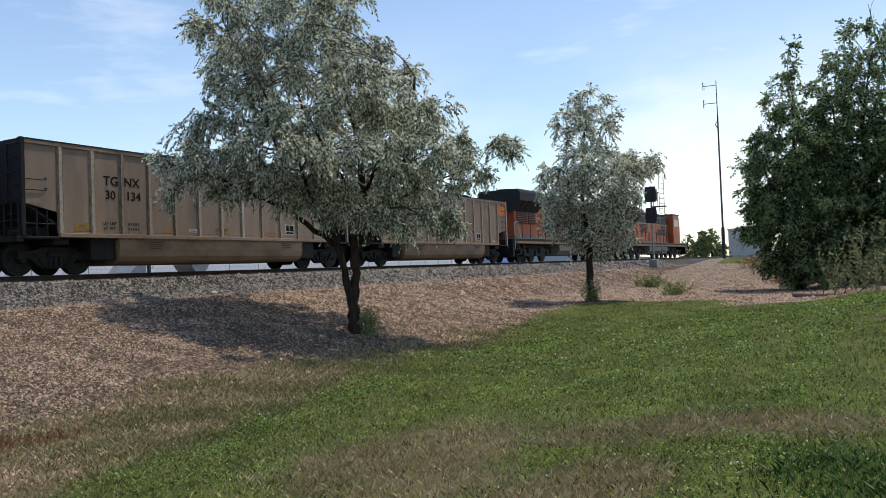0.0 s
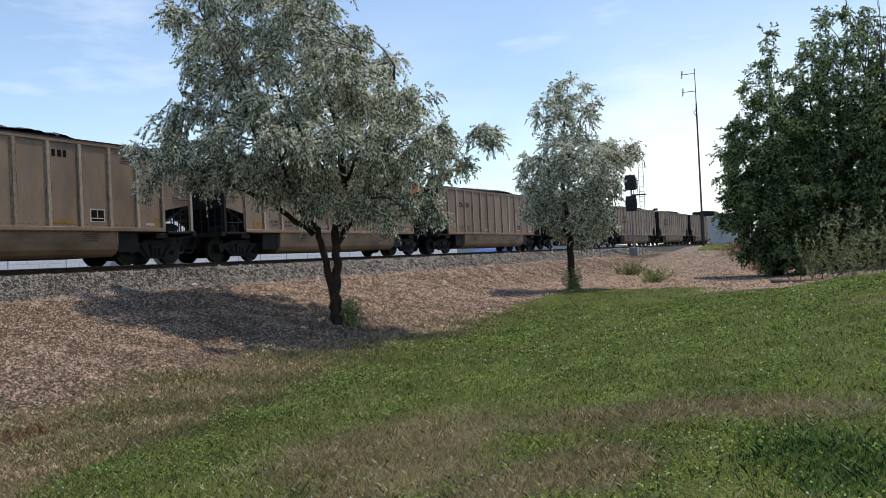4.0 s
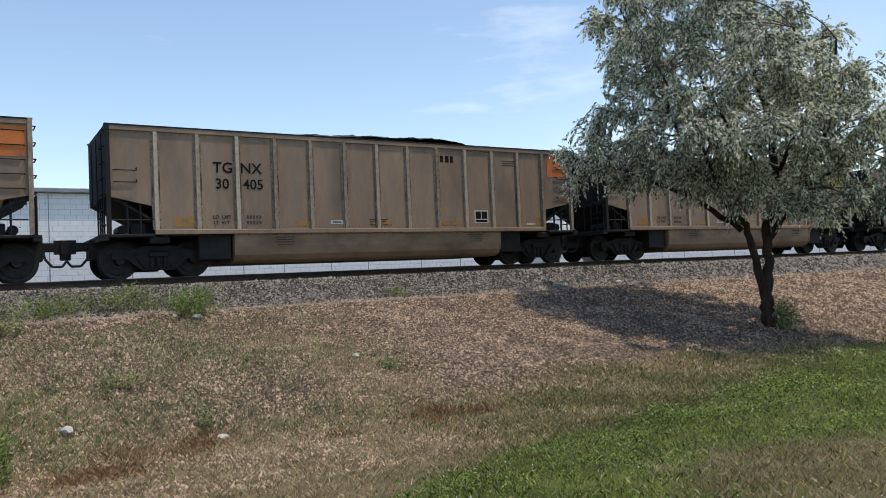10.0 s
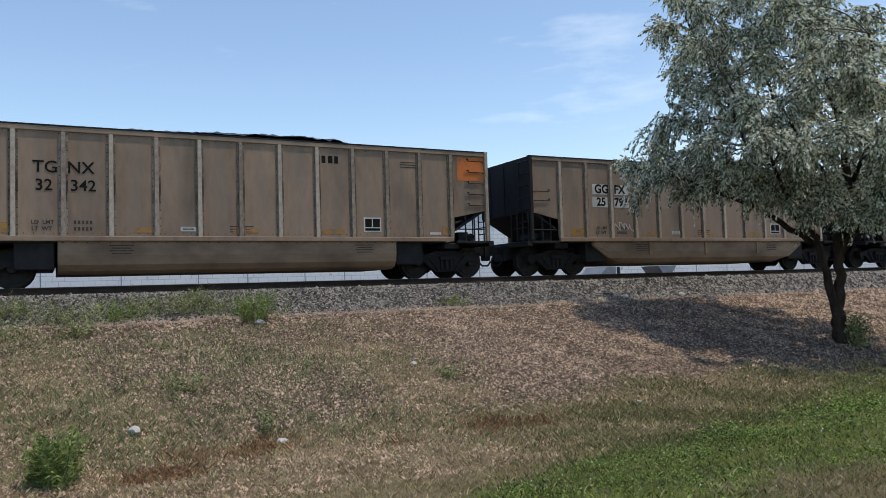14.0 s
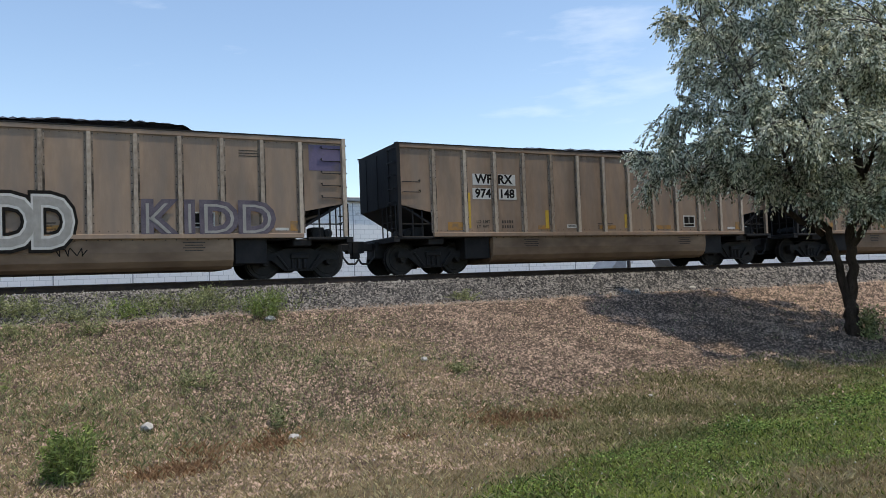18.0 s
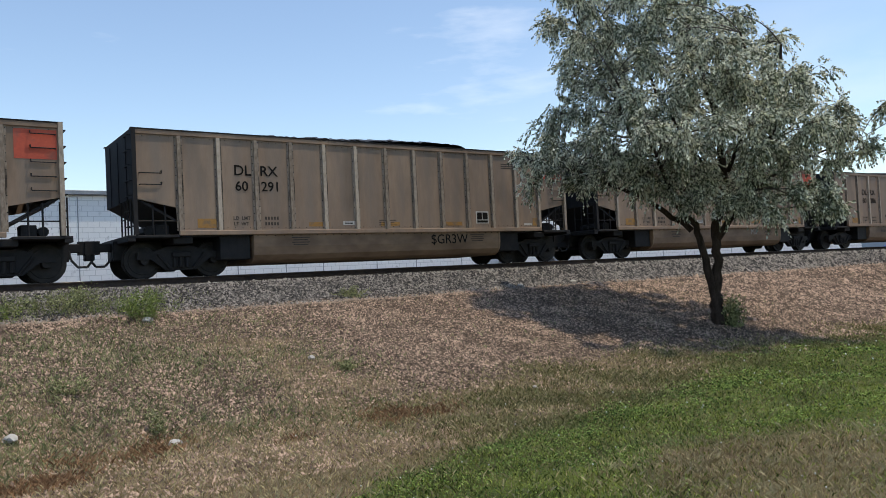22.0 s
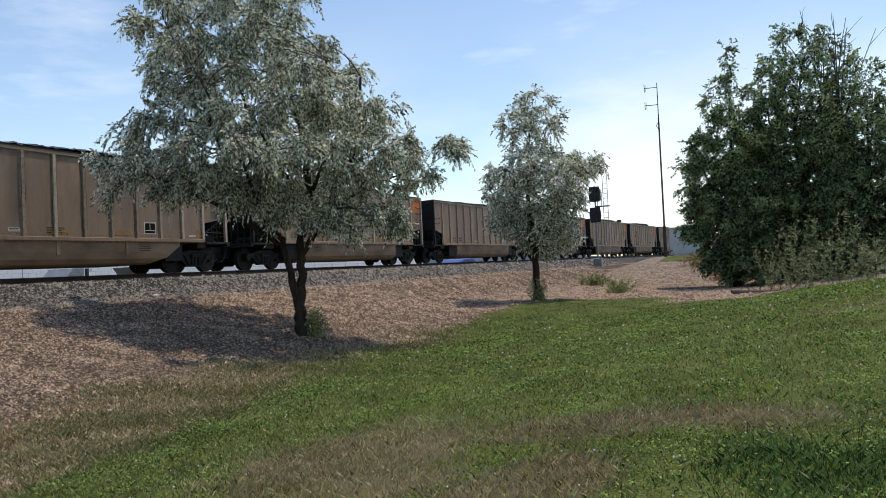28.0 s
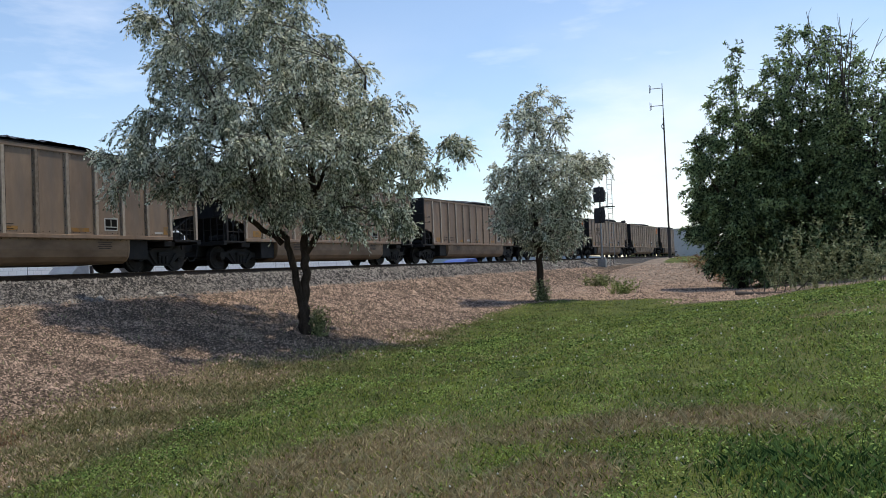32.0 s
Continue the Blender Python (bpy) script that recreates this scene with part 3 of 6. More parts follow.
def bogie_mesh(wb, r, mat):
    """Cast side frames with arched outline, spring nest and bolster."""
    bm = bmesh.new()
    h = wb / 2
    for s in (-1, 1):
        y0, y1 = s * 0.93, s * 1.1
        out = [(-h - 0.2, r + 0.02), (-h - 0.17, r + 0.2), (-h + 0.2, r + 0.22), (-0.32, r + 0.34), (0.32, r + 0.34), (h - 0.2, r + 0.22), (h + 0.17, r + 0.2),
               (h + 0.2, r + 0.02), (h - 0.15, r + 0.02), (0.38, r - 0.27), (-0.38, r - 0.27), (-h + 0.15, r + 0.02)]
        prism(bm, out, y0, y1)
        for k in (-0.16, 0, 0.16):
            tube(bm, (k, s * 1.12, r - 0.2), (k, s * 1.12, r + 0.05), 0.06, 0.06, 8)
        box(bm, -0.24, 0.24, s * 0.95, s * 1.2, r + 0.06, r + 0.2, 0.02)
        tube(bm, (-h + 0.3, s * 1.13, r + 0.16), (-0.3, s * 1.13, r - 0.22), 0.035, 0.035, 6)
        tube(bm, (h - 0.3, s * 1.13, r + 0.16), (0.3, s * 1.13, r - 0.22), 0.035, 0.035, 6)
    box(bm, -0.2, 0.2, -1.0, 1.0, r + 0.05, r + 0.33, 0.03)
    return mesh_of("bogie", bm, mat)


CAR_WHEEL, LOCO_WHEEL = 0.457, 0.533
WHEEL_ME = wheelset_mesh(CAR_WHEEL, M["wheel"])
BOGIE_ME = bogie_mesh(1.78, CAR_WHEEL, M["dark"])
LOCO_WHEEL_ME = wheelset_mesh(LOCO_WHEEL, M["wheel"])
spinners = {CAR_WHEEL: [], LOCO_WHEEL: []}


def side_mesh():
    """One side sheet with its cut-away lower corners."""
    c = [(-HALF, TOP), (-HALF, 1.98), (POST_X[0], 1.74), (POST_X[0], SILL), (POST_X[12], SILL), (POST_X[12], 1.74), (HALF, 1.98), (HALF, TOP)]
    return c


def gondola():
    """A bathtub coal gondola. Its origin lies on the rail tops at mid length, +x is ahead, -y the near side."""
    car = new("coal_gondola")
    for s in (-1, 1):
        part("side_sheet", prism(bmesh.new(), side_mesh(), s * 1.5, s * 1.535), M["car"], car, "dusty grey-brown side sheet")
        box_ = box(bmesh.new(), -HALF - 0.03, HALF + 0.03, s * 1.45, s * 1.575, TOP - 0.15, TOP - 0.03, 0.012)
        part("top_chord", box_, M["car"], car)
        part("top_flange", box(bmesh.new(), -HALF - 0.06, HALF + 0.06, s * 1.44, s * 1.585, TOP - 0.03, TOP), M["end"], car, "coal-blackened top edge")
        part("side_sill", box(bmesh.new(), POST_X[0] - 0.05, POST_X[12] + 0.05, s * 1.49, s * 1.61, SILL - 0.1, SILL + 0.02, 0.012), M["car"], car)
    post = bmesh.new()
    prism(post, [(-0.05, SILL + 0.02), (0.05, SILL + 0.02), (0.045, TOP - 0.15), (-0.045, TOP - 0.15)], -1.6, -1.55)
    post_me = mesh_of("side_post", post, M["post"])
    flange = prism(bmesh.new(), [(-0.1, SILL + 0.02), (0.1, SILL + 0.02), (0.1, TOP - 0.15), (-0.1, TOP - 0.15)], -1.55, -1.535)
    flange_me = mesh_of("post_flange", flange, M["seam"])
    for x in POST_X:
        p = part("side_post", post_me, None, car)
        p.location.x = x
        part("post_flange", flange_me, None, p, "grimy riveted flange")
    for x in POST_X:
        p = part("side_post", post_me, None, car)
        p.matrix_local = pose(x, 0, 0, 0, 0, 180)
    rv = bmesh.new()
    for x in POST_X:
        for sx in (-0.083, 0.083):
            rivets(rv, [(x + sx, z) for z in np.linspace(SILL + 0.08, TOP - 0.2, 13)], -1.556, 0.02)
    rivets(rv, [(x, SILL - 0.13) for x in np.linspace(-4.9, 4.9, 40)], -1.56, 0.017)
    for a, b in zip([-HALF] + POST_X, POST_X + [HALF]):
        rivets(rv, [(a + (b - a) * k / 5, SILL + 0.09) for k in (1, 2, 3, 4)], -1.542, 0.016)
        rivets(rv, [(a + (b - a) * k / 5, TOP - 0.19) for k in (1, 2, 3, 4)], -1.542, 0.014)
    tagged(part("rivet_head", rv, M["dark"], car, "dark rivet heads"), kind="stuff")
    for s in (-1, 1):
        cp = bmesh.new()
        prism(cp, [(s * HALF - 0.05, 1.08), (s * HALF + 0.05, 1.08), (s * HALF + 0.05, TOP), (s * HALF - 0.05, TOP)], -1.6, -1.5)
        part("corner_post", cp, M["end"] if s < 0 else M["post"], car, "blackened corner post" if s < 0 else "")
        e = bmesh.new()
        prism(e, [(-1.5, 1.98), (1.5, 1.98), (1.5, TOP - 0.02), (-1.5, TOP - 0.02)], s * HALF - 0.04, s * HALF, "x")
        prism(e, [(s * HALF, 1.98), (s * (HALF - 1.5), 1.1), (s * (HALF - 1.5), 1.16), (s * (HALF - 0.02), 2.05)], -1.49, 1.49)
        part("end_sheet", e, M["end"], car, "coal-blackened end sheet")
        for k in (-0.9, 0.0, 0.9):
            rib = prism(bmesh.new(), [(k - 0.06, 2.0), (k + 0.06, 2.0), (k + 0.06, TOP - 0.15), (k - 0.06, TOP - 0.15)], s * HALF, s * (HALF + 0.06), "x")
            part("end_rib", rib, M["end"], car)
        pf = box(bmesh.new(), s * (HALF - 1.05), s * (HALF + 0.2), -1.58, 1.58, 1.0, 1.07, 0.01)
        box(pf, s * (HALF + 0.02), s * (HALF + 0.2), -1.58, 1.58, 0.92, 1.0)
        part("end_platform", pf, M["dark"], car)
        cs = box(bmesh.new(), s * 4.1, s * (HALF + 0.3), -0.36, 0.36, 0.5, 1.0, 0.02)
        box(cs, s * 5.85, s * 6.35, -1.45, 1.45, 0.84, 1.02, 0.02)
        box(cs, s * 4.32, s * 5.15, -1.42, 1.42, 0.4, 1.04, 0.02)
        part("draft_sill", cs, M["dark"], car)
        cu = box(bmesh.new(), s * (HALF + 0.3), s * (HALF + 0.62), -0.12, 0.12, 0.74, 0.96, 0.02)
        prism(cu, [(s * (HALF + 0.58), 0.68), (s * 8.2, 0.68), (s * 8.2, 1.02), (s * (HALF + 0.58), 1.02)], -0.15 + s * 0.03, 0.15 + s * 0.03)
        box(cu, s * (HALF + 0.7), s * (HALF + 0.88), -0.14, 0.1, 0.52, 0.7, 0.02)
        part("coupler", cu, M["dark"], car, "black knuckle coupler")
        ho = bmesh.new()
        pts = [(s * (HALF + 0.3), -0.32, 0.78), (s * (HALF + 0.34), -0.32, 0.55), (s * (HALF + 0.5), -0.32, 0.36), (s * (HALF + 0.72), -0.32, 0.36), (s * 8.09, -0.32, 0.5)]
        bar(ho, pts, 0.03, 6)
        part("air_hose", ho, M["black"], car, "black rubber air hose")
        for y in (-1.5, -1.18, -0.86, -0.5):
            part("railing_post", bar(bmesh.new(), [(s * (HALF + 0.1), y, 1.05), (s * (HALF + 0.1), y, 1.98)], 0.022), M["dark"], car)
        part("railing", bar(bmesh.new(), [(s * (HALF + 0.1), -1.5, 1.5), (s * (HALF + 0.1), -0.5, 1.5)], 0.016), M["dark"], car)
        rung = bar(bmesh.new(), [(s * HALF, -1.45, 0), (s * (HALF + 0.12), -1.45, 0), (s * (HALF + 0.12), -1.0, 0), (s * HALF, -1.0, 0)], 0.016)
        rung_me = mesh_of("rung", rung, M["dark"])
        for z in np.arange(1.3, 3.6, 0.38):
            part("rung", rung_me, None, car).location.z = z
        ins = bmesh.new()
        for x in (6.55, 6.85):
            bar(ins, [(s * x, -1.5, 1.05), (s * x, -1.5, 1.85)], 0.025)
        bar(ins, [(s * 6.3, -1.5, 1.42), (s * 7.2, -1.5, 1.42)], 0.018)
        box(ins, s * 6.4, s * 6.75, -1.3, -0.8, 1.07, 1.35, 0.02)
        tube(ins, (s * 6.9, -1.2, 1.2), (s * 6.9, -0.4, 1.2), 0.12, 0.12, 10)
        part("brake_gear", ins, M["dark"], car)
        for z in ((2.33, 2.62) if s < 0 else (2.12, 2.45, 2.78, 3.11, 3.44)):
            g = bar(bmesh.new(), [(s * 6.63, -1.53, z + 0.06), (s * 6.63, -1.62, z + 0.06), (s * 6.63, -1.62, z), (s * 7.15, -1.62, z), (s * 7.15, -1.53, z)], 0.014)
            part("grab_iron", g, M["dark"], car, "dark steel grab iron")
        bo = part("bogie", BOGIE_ME, None, car, "black cast-steel bogie")
        bo.location.x = s * 6.08
        for a in (-0.89, 0.89):
            w = part("wheelset", WHEEL_ME, None, bo)
            w.matrix_parent_inverse = Matrix.Translation((a, 0, CAR_WHEEL))
    tub = bmesh.new()
    prof = [(-1.54, SILL - 0.1), (-1.54, 0.72), (-1.5, 0.5), (-1.38, 0.36), (-1.2, 0.28), (1.2, 0.28), (1.38, 0.36), (1.5, 0.5), (1.54, 0.72), (1.54, SILL - 0.1)]
    prism(tub, prof, -4.24, 4.24, "x")
    part("tub", tub, M["tub"], car, "rusty brown bathtub belly")
    for x in (-4.26, 4.2):
        part("tub_flange", prism(bmesh.new(), [(a * 1.008, z) for a, z in prof], x, x + 0.06, "x"), M["tub"], car)
    part("floor", box(bmesh.new(), -5.9, 5.9, -1.48, 1.48, 1.02, 1.08), M["dark"], car)
    # stencils and decals of the near side
    def plate(name, x0, x1, z0, z1, mat, label="", y=-1.537, th=0.004):
        return part(name, box(bmesh.new(), x0, x1, y - th, y, z0, z1), mat, car, label)
    plate("route_plate", -1.55, -1.18, 1.3, 1.41, M["white"], "small white stencilled plate")
    for z in (1.33, 1.37):
        plate("stencil_line", -1.5, -1.23, z, z + 0.018, M["letter"], y=-1.5415, th=0.002)
    st = plate("inspection_stencil", 3.3, 3.82, 1.32, 1.72, M["white"], "white-framed inspection stencil box")
    for x0, x1, z0, z1 in ((3.34, 3.54, 1.45, 1.68), (3.57, 3.78, 1.45, 1.68), (3.34, 3.78, 1.35, 1.42)):
        part("stencil_field", box(bmesh.new(), x0, x1, -1.5435, -1.541, z0, z1), M["letter"], st, "black field")
    plate("decal", -5.75, -5.25, 1.24, 1.48, M["ochre"], "faded ochre square decal")
    plate("decal", 5.75, 6.15, 1.24, 1.5, M["ochre"], "faded ochre square decal")
    plate("decal", 5.35, 5.7, 1.25, 1.32, M["white"], "small white decal")
    for x in (-2.3, 0.05, 2.4):
        plate("decal", x - 0.33, x + 0.33, 1.26, 1.38, M["ochre"], "long ochre reflector decal")
    for z, pair in ((1.49, (("LD", -4.72), ("LMT", -4.45))), (1.34, (("LT", -4.72), ("WT", -4.48)))):
        for words, x in pair:
            t = part("stencil", text_mesh("stencil", words, 0.13, M["stencil"], 0.002, 0.002), None, car, "faint stencilled word")
            t.location = (x, -1.541, z)
        for k in range(5):
            plate("stencil_mark", -3.92 + 0.085 * k, -3.87 + 0.085 * k, z - 0.04, z + 0.045, M["stencil"])
    for x in (-0.35, 4.45):
        for k in range(3):
            plate("stencil_line", x, x + 0.6 - 0.08 * (k % 2), (1.42 if x < 0 else 3.3) - 0.07 * k, (1.445 if x < 0 else 3.325) - 0.07 * k, M["stencil"])
    for x in (-2.9, 3.3):
        for k in range(4):
            plate("stencil_line", x - 0.27 + 0.05 * (k % 2), x + 0.27 - 0.05 * (k % 2), 0.94 - 0.065 * k, 0.965 - 0.065 * k, M["stencil"], y=-1.542)
    tagged(car, category="freight car", group="coal gondolas of the train")
    return car


def tapered_tub():
    """A belly with ends that slope up to the sill, and three upright straps."""
    bm, rings = bmesh.new(), []
    prof = [(-1.54, SILL - 0.1), (-1.54, 0.72), (-1.5, 0.5), (-1.38, 0.36), (-1.2, 0.28), (1.2, 0.28), (1.38, 0.36), (1.5, 0.5), (1.54, 0.72), (1.54, SILL - 0.1)]
    for x, low in ((-4.9, 0.92), (-4.3, 0.52), (-3.7, 0.3), (3.7, 0.3), (4.3, 0.52), (4.9, 0.92)):
        rings.append([bm.verts.new((x, a, max(z, low))) for a, z in prof])
    for p, q in zip(rings, rings[1:]):
        for k in range(len(prof)):
            bm.faces.new((p[k], p[k - 1], q[k - 1], q[k]))
    bm.faces.new(rings[0])
    bm.faces.new(rings[-1][::-1])
    bmesh.ops.recalc_face_normals(bm, faces=bm.faces[:])
    for x in (-2.55, 0.0, 2.55):
        box(bm, x - 0.06, x + 0.06, -1.575, -1.53, 0.62, SILL - 0.1, 0.01)
    return mesh_of("tub", bm, M["tub"])


TAPERED = (16, 33)


def coal_load(seed):
    g = np.random.RandomState(seed)
    xs, ys = np.linspace(-7.0, 7.0, 141), np.linspace(-1.46, 1.46, 11)
    x, y = [a.ravel() for a in np.meshgrid(xs, ys, indexing="ij")]
    head, tail, top = g.uniform(2.6, 3.1), g.uniform(-3.6, -2.6), g.uniform(4.04, 4.12)
    ridge = np.interp(x, (-7, tail - 1.6, tail, head - 1.2, head, head + 0.75, 7), (3.4, 3.72, 3.95, top, top - 0.02, 3.74, 3.45))
    z = ridge - 0.2 * (np.abs(y) / 1.46) ** 2 + g.normal(0, 0.014, len(x)) + 0.02 * wave(x, y, 4.0, seed)
    i = np.arange(140 * 11).reshape(140, 11)[:, :-1].ravel()
    return quick_mesh("coal_load", np.stack([x, y, z], 1), np.stack([i, i + 11, i + 12, i + 1], 1), M["coal"])


CAR = gondola()
SLOPED_TUB = tapered_tub()
LOADS = [coal_load(k) for k in range(6)]
LETTERS = {}


def words_on(car, words, x, z, size, mat, y=-1.543, bold=0.009, name="lettering"):
    key = (words, size, mat)
    if key not in LETTERS:
        LETTERS[key] = text_mesh("lettering", words, size, M[mat], 0.003, bold)
    t = part(name, LETTERS[key], None, car, "stencilled lettering")
    t.location = (x, y, z)
    return t


# number in the train: reporting mark, number, colour of the rotary end, style of the lettering
MARKS = {
    0: ("TGNX", "30134", "", "plain"), 1: ("TGNX", "30447", "", "plain"), 2: ("TGNX", "", "orange", "none"), 3: ("DLRX", "", "green", "none"), 4: ("TGNX", "", "orange", "logo"),
    5: ("", "", "", "logo"), 7: ("", "", "", "none"), 8: ("TGNX", "30969", "orange", "plain"), 9: ("GGPX", "25807", "orange", "white"), 10: ("WFRX", "966549", "red", "plain"),
    11: ("TGNX", "", "yellow", "none"), 12: ("TGNX", "30405", "orange", "logo"), 13: ("TGNX", "31440", "orange", "logo"), 14: ("FURX", "964708", "purple", "pale"),
    15: ("TGNX", "30994", "orange", "logo"), 16: ("GGFX", "25797", "maroon", "patch"), 17: ("TGNX", "32342", "orange", "logo"), 18: ("TGNX", "32507", "orange", "logo"),
    19: ("TGNX", "", "orange", "none"), 20: ("FURX", "", "orange", "none"), 21: ("WFRX", "974148", "red", "patch"), 22: ("FURX", "964819", "purple", "plain"), 23: ("FURX", "966303", "red", "black"),
    24: ("DLRX", "60286", "red", "plain"), 25: ("DLRX", "60335", "red", "plain"), 26: ("DLRX", "60291", "red", "plain"), 27: ("DLRX", "60381", "red", "plain"),
    28: ("TGNX", "30113", "orange", "plain"), 34: ("TGNX", "31753", "", "plain"), 36: ("", "", "green", "none"),
}
TINTS = {"orange": "an orange", "red": "a red", "yellow": "a yellow", "green": "a green", "purple": "a violet", "maroon": "a brown-red", "": "no painted"}


def dress(car, n):
    """Load, rotary-end panel and lettering of car n."""
    mark, number, tint, style = MARKS.get(n, ("", "", ("orange", "", "orange")[n % 3], "none"))
    part("coal_load", LOADS[n % 6], None, car, "heaped black coal")
    if n in TAPERED:
        for o in list(car.children):
            if o.name.startswith("tub_flange"):
                bpy.data.objects.remove(o)
            elif o.name.startswith("tub"):
                o.data = SLOPED_TUB
    if tint == "maroon":
        part("rotary_end_panel", prism(bmesh.new(), [(6.2, 1.82), (7.2, 2.02), (7.2, 3.58), (6.2, 3.58)], -1.541, -1.537), M[tint], car, "brown-red painted end bay")
        for w, x in (("ROTARY", 6.62), ("END", 6.98)):
            words_on(car, w, x, 3.25, 0.11, "white", -1.5435, 0.002)
    elif tint:
        part("rotary_end_panel", box(bmesh.new(), 6.3, 7.19, -1.541, -1.537, 2.86, 3.55), M[tint], car, tint + " painted rotary-end panel")
    x, y = POST_X[2], -1.543
    zt, zn, big = {22: (2.99, 2.45, 0.42), 14: (2.84, 2.33, 0.42), 23: (2.78, 2.335, 0.29), 21: (2.76, 2.33, 0.38)}.get(n, (2.76, 2.34, 0.39))
    wide = {14: 1.25, 23: 1.1}.get(n, 1.0)
    if style in ("patch", "black", "pale"):
        back = {"patch": "white", "black": "letter", "pale": "graywhite"}[style]
        hz = 0.13 if style == "black" else 0.165
        for z, w in ((zt, 0.44 if style == "black" else 0.6), (zn, 0.55 if style == "black" else 0.62)):
            for a in (-1, 1):
                m = x + a * (0.14 + w / 2)
                part("letter_patch", box(bmesh.new(), m - w / 2, m + w / 2, -1.5415, -1.537, z - hz, z + hz), M[back], car, "painted-over lettering patch")
    if mark:
        ink = "white" if style in ("black", "white") else "letter"
        bold = 0.012 if style in ("patch", "black") else 0.004
        words_on(car, mark[:2], x - 0.37, zt, big, ink, bold=bold)
        words_on(car, mark[2:], x + 0.37, zt, big, ink, bold=bold)
        if number:
            h = len(number) // 2
            for w, m in ((number[:h], x - 0.4), (number[h:], x + 0.42)):
                words_on(car, w, m, zn, big * 0.95, ink, bold=bold).scale.x = wide
    if style == "logo":
        for k, w in enumerate((0.11, 0.13, 0.11)):
            part("owner_emblem", box(bmesh.new(), 2.12 + 0.18 * k, 2.12 + 0.18 * k + w, -1.541, -1.537, 3.18, 3.38), M["letter"], car, "dark block emblem")
    what = {"plain": "black reporting mark", "none": "worn plain sides", "logo": "small dark emblem", "patch": "white painted-over marks", "black": "white marks on black",
            "pale": "marks on pale patches", "white": "white reporting mark"}[style]
    tagged(car, "dusty brown coal gondola, %s end panel, %s" % (TINTS[tint], what))
    if n == 21:
        for x, z1 in ((-5.1, 2.35), (-2.35, 1.85), (0.75, 1.75), (4.0, 1.8)):
            part("reflector_strip", box(bmesh.new(), x, x + 0.12, -1.543, -1.537, 1.3, z1), M["yellow"], car, "upright yellow reflector strip")
    if n == 22:
        graffiti(car)
    elif n == 24:
        for x, z, w, h in ((-2.3, 1.5, 0.75, 0.32), (1.4, 1.6, 0.5, 0.4), (4.35, 1.55, 0.5, 0.5)):
            scribble(car, x, z, w, h, "letter", int(10 + 10 * x + 40))
    elif n == 16:
        scribble(car, -3.6, 1.55, 0.9, 0.35, "white", 5)
    elif n == 32:
        words_on(car, "OUS", 1.6, 2.2, 0.95, "graywhite", -1.604, 0.0, "graffiti")
    elif n == 14:
        scribble(car, 2.1, 1.6, 0.6, 0.45, "letter", 71)
        scribble(car, 0.35, 1.75, 0.75, 0.7, "letter", 72)
    elif n == 18:
        scrawl(car, -2.35, 0.86, 4.6, 0.3, 20, "letter", 60)
    elif n == 25:
        words_on(car, "MIP", 2.3, 0.88, 0.36, "graywhite", -1.545, 0.0, "graffiti")
    elif n == 26:
        words_on(car, "$GR3W", 2.2, 0.82, 0.42, "letter", -1.545, 0.0, "graffiti")


def graffiti(car):
    """Fat white letters with a dark outline along the foot of the side."""
    for k, (ch, x, wide) in enumerate((("G", -2.9, 0.95), ("A", -1.6, 0.95), ("D", -0.62, 0.82), ("D", 0.18, 0.76))):
        o = part("graffiti", text_mesh("graffiti", ch, 1.62, M["letter"], 0.002, 0.165), None, car, "dark graffiti outline")
        o.location, o.scale.x = (x, -1.606 - 0.002 * (3 - k), 1.39), wide
        w = part("graffiti", text_mesh("graffiti", ch, 1.62, M["white"], 0.002, 0.085), None, o, "pale graffiti letter")
        w.location = (0, -0.003, 0)
        i = part("graffiti", text_mesh("graffiti", ch, 1.62, M["graywhite"], 0.002, 0.025), None, o, "grey fill of a graffiti letter")
        i.location = (0, -0.006, 0)
    for x, wide, ch in ((2.45, 1.0, "K"), (3.2, 0.9, "I"), (3.9, 1.1, "D"), (4.85, 1.1, "D")):
        o = part("graffiti", text_mesh("graffiti", ch, 1.12, M["faded"], 0.002, 0.09), None, car, "faded violet graffiti letter")
        o.location, o.scale.x = (x, -1.606, 1.5), wide
        w = part("graffiti", text_mesh("graffiti", ch, 1.12, M["graywhite"], 0.002, -0.018), None, o, "pale core of a graffiti letter")
        w.location = (0, -0.004, 0)
    scribble(car, 0.55, 0.75, 0.7, 0.2, "letter", 81, -1.545, 0.012)


def scrawl(car, x, z, width, h, count, mat, seed, y=-1.547):
    """A row of angular sprayed strokes that cannot be read."""
    g = np.random.RandomState(seed)
    pitch = width / count
    cell = ((0.1, 0), (0.1, 1), (0.78, 1), (0.78, 0), (0.1, 0.5), (0.78, 0.5))
    runs = ((1, 0, 3), (0, 1, 2, 5, 4), (3, 2, 1, 0), (2, 1, 4, 5, 3, 0), (0, 1, 2, 3), (1, 0, 3, 2), (0, 1, 5, 3), (2, 1, 0, 3, 5))
    for k in range(count):
        if k in (3, 13, 15):
            continue
        pts = [(x + pitch * (k + cell[i][0] + g.normal(0, 0.05)), y, z + h * (cell[i][1] - 0.5 + g.normal(0, 0.07))) for i in runs[g.randint(len(runs))]]
        bm = bar(bmesh.new(), pts, 0.018, 4)
        for v in bm.verts:
            v.co.y = y + (v.co.y - y) * 0.2
        part("graffiti", bm, M[mat], car, "angular illegible graffiti stroke")


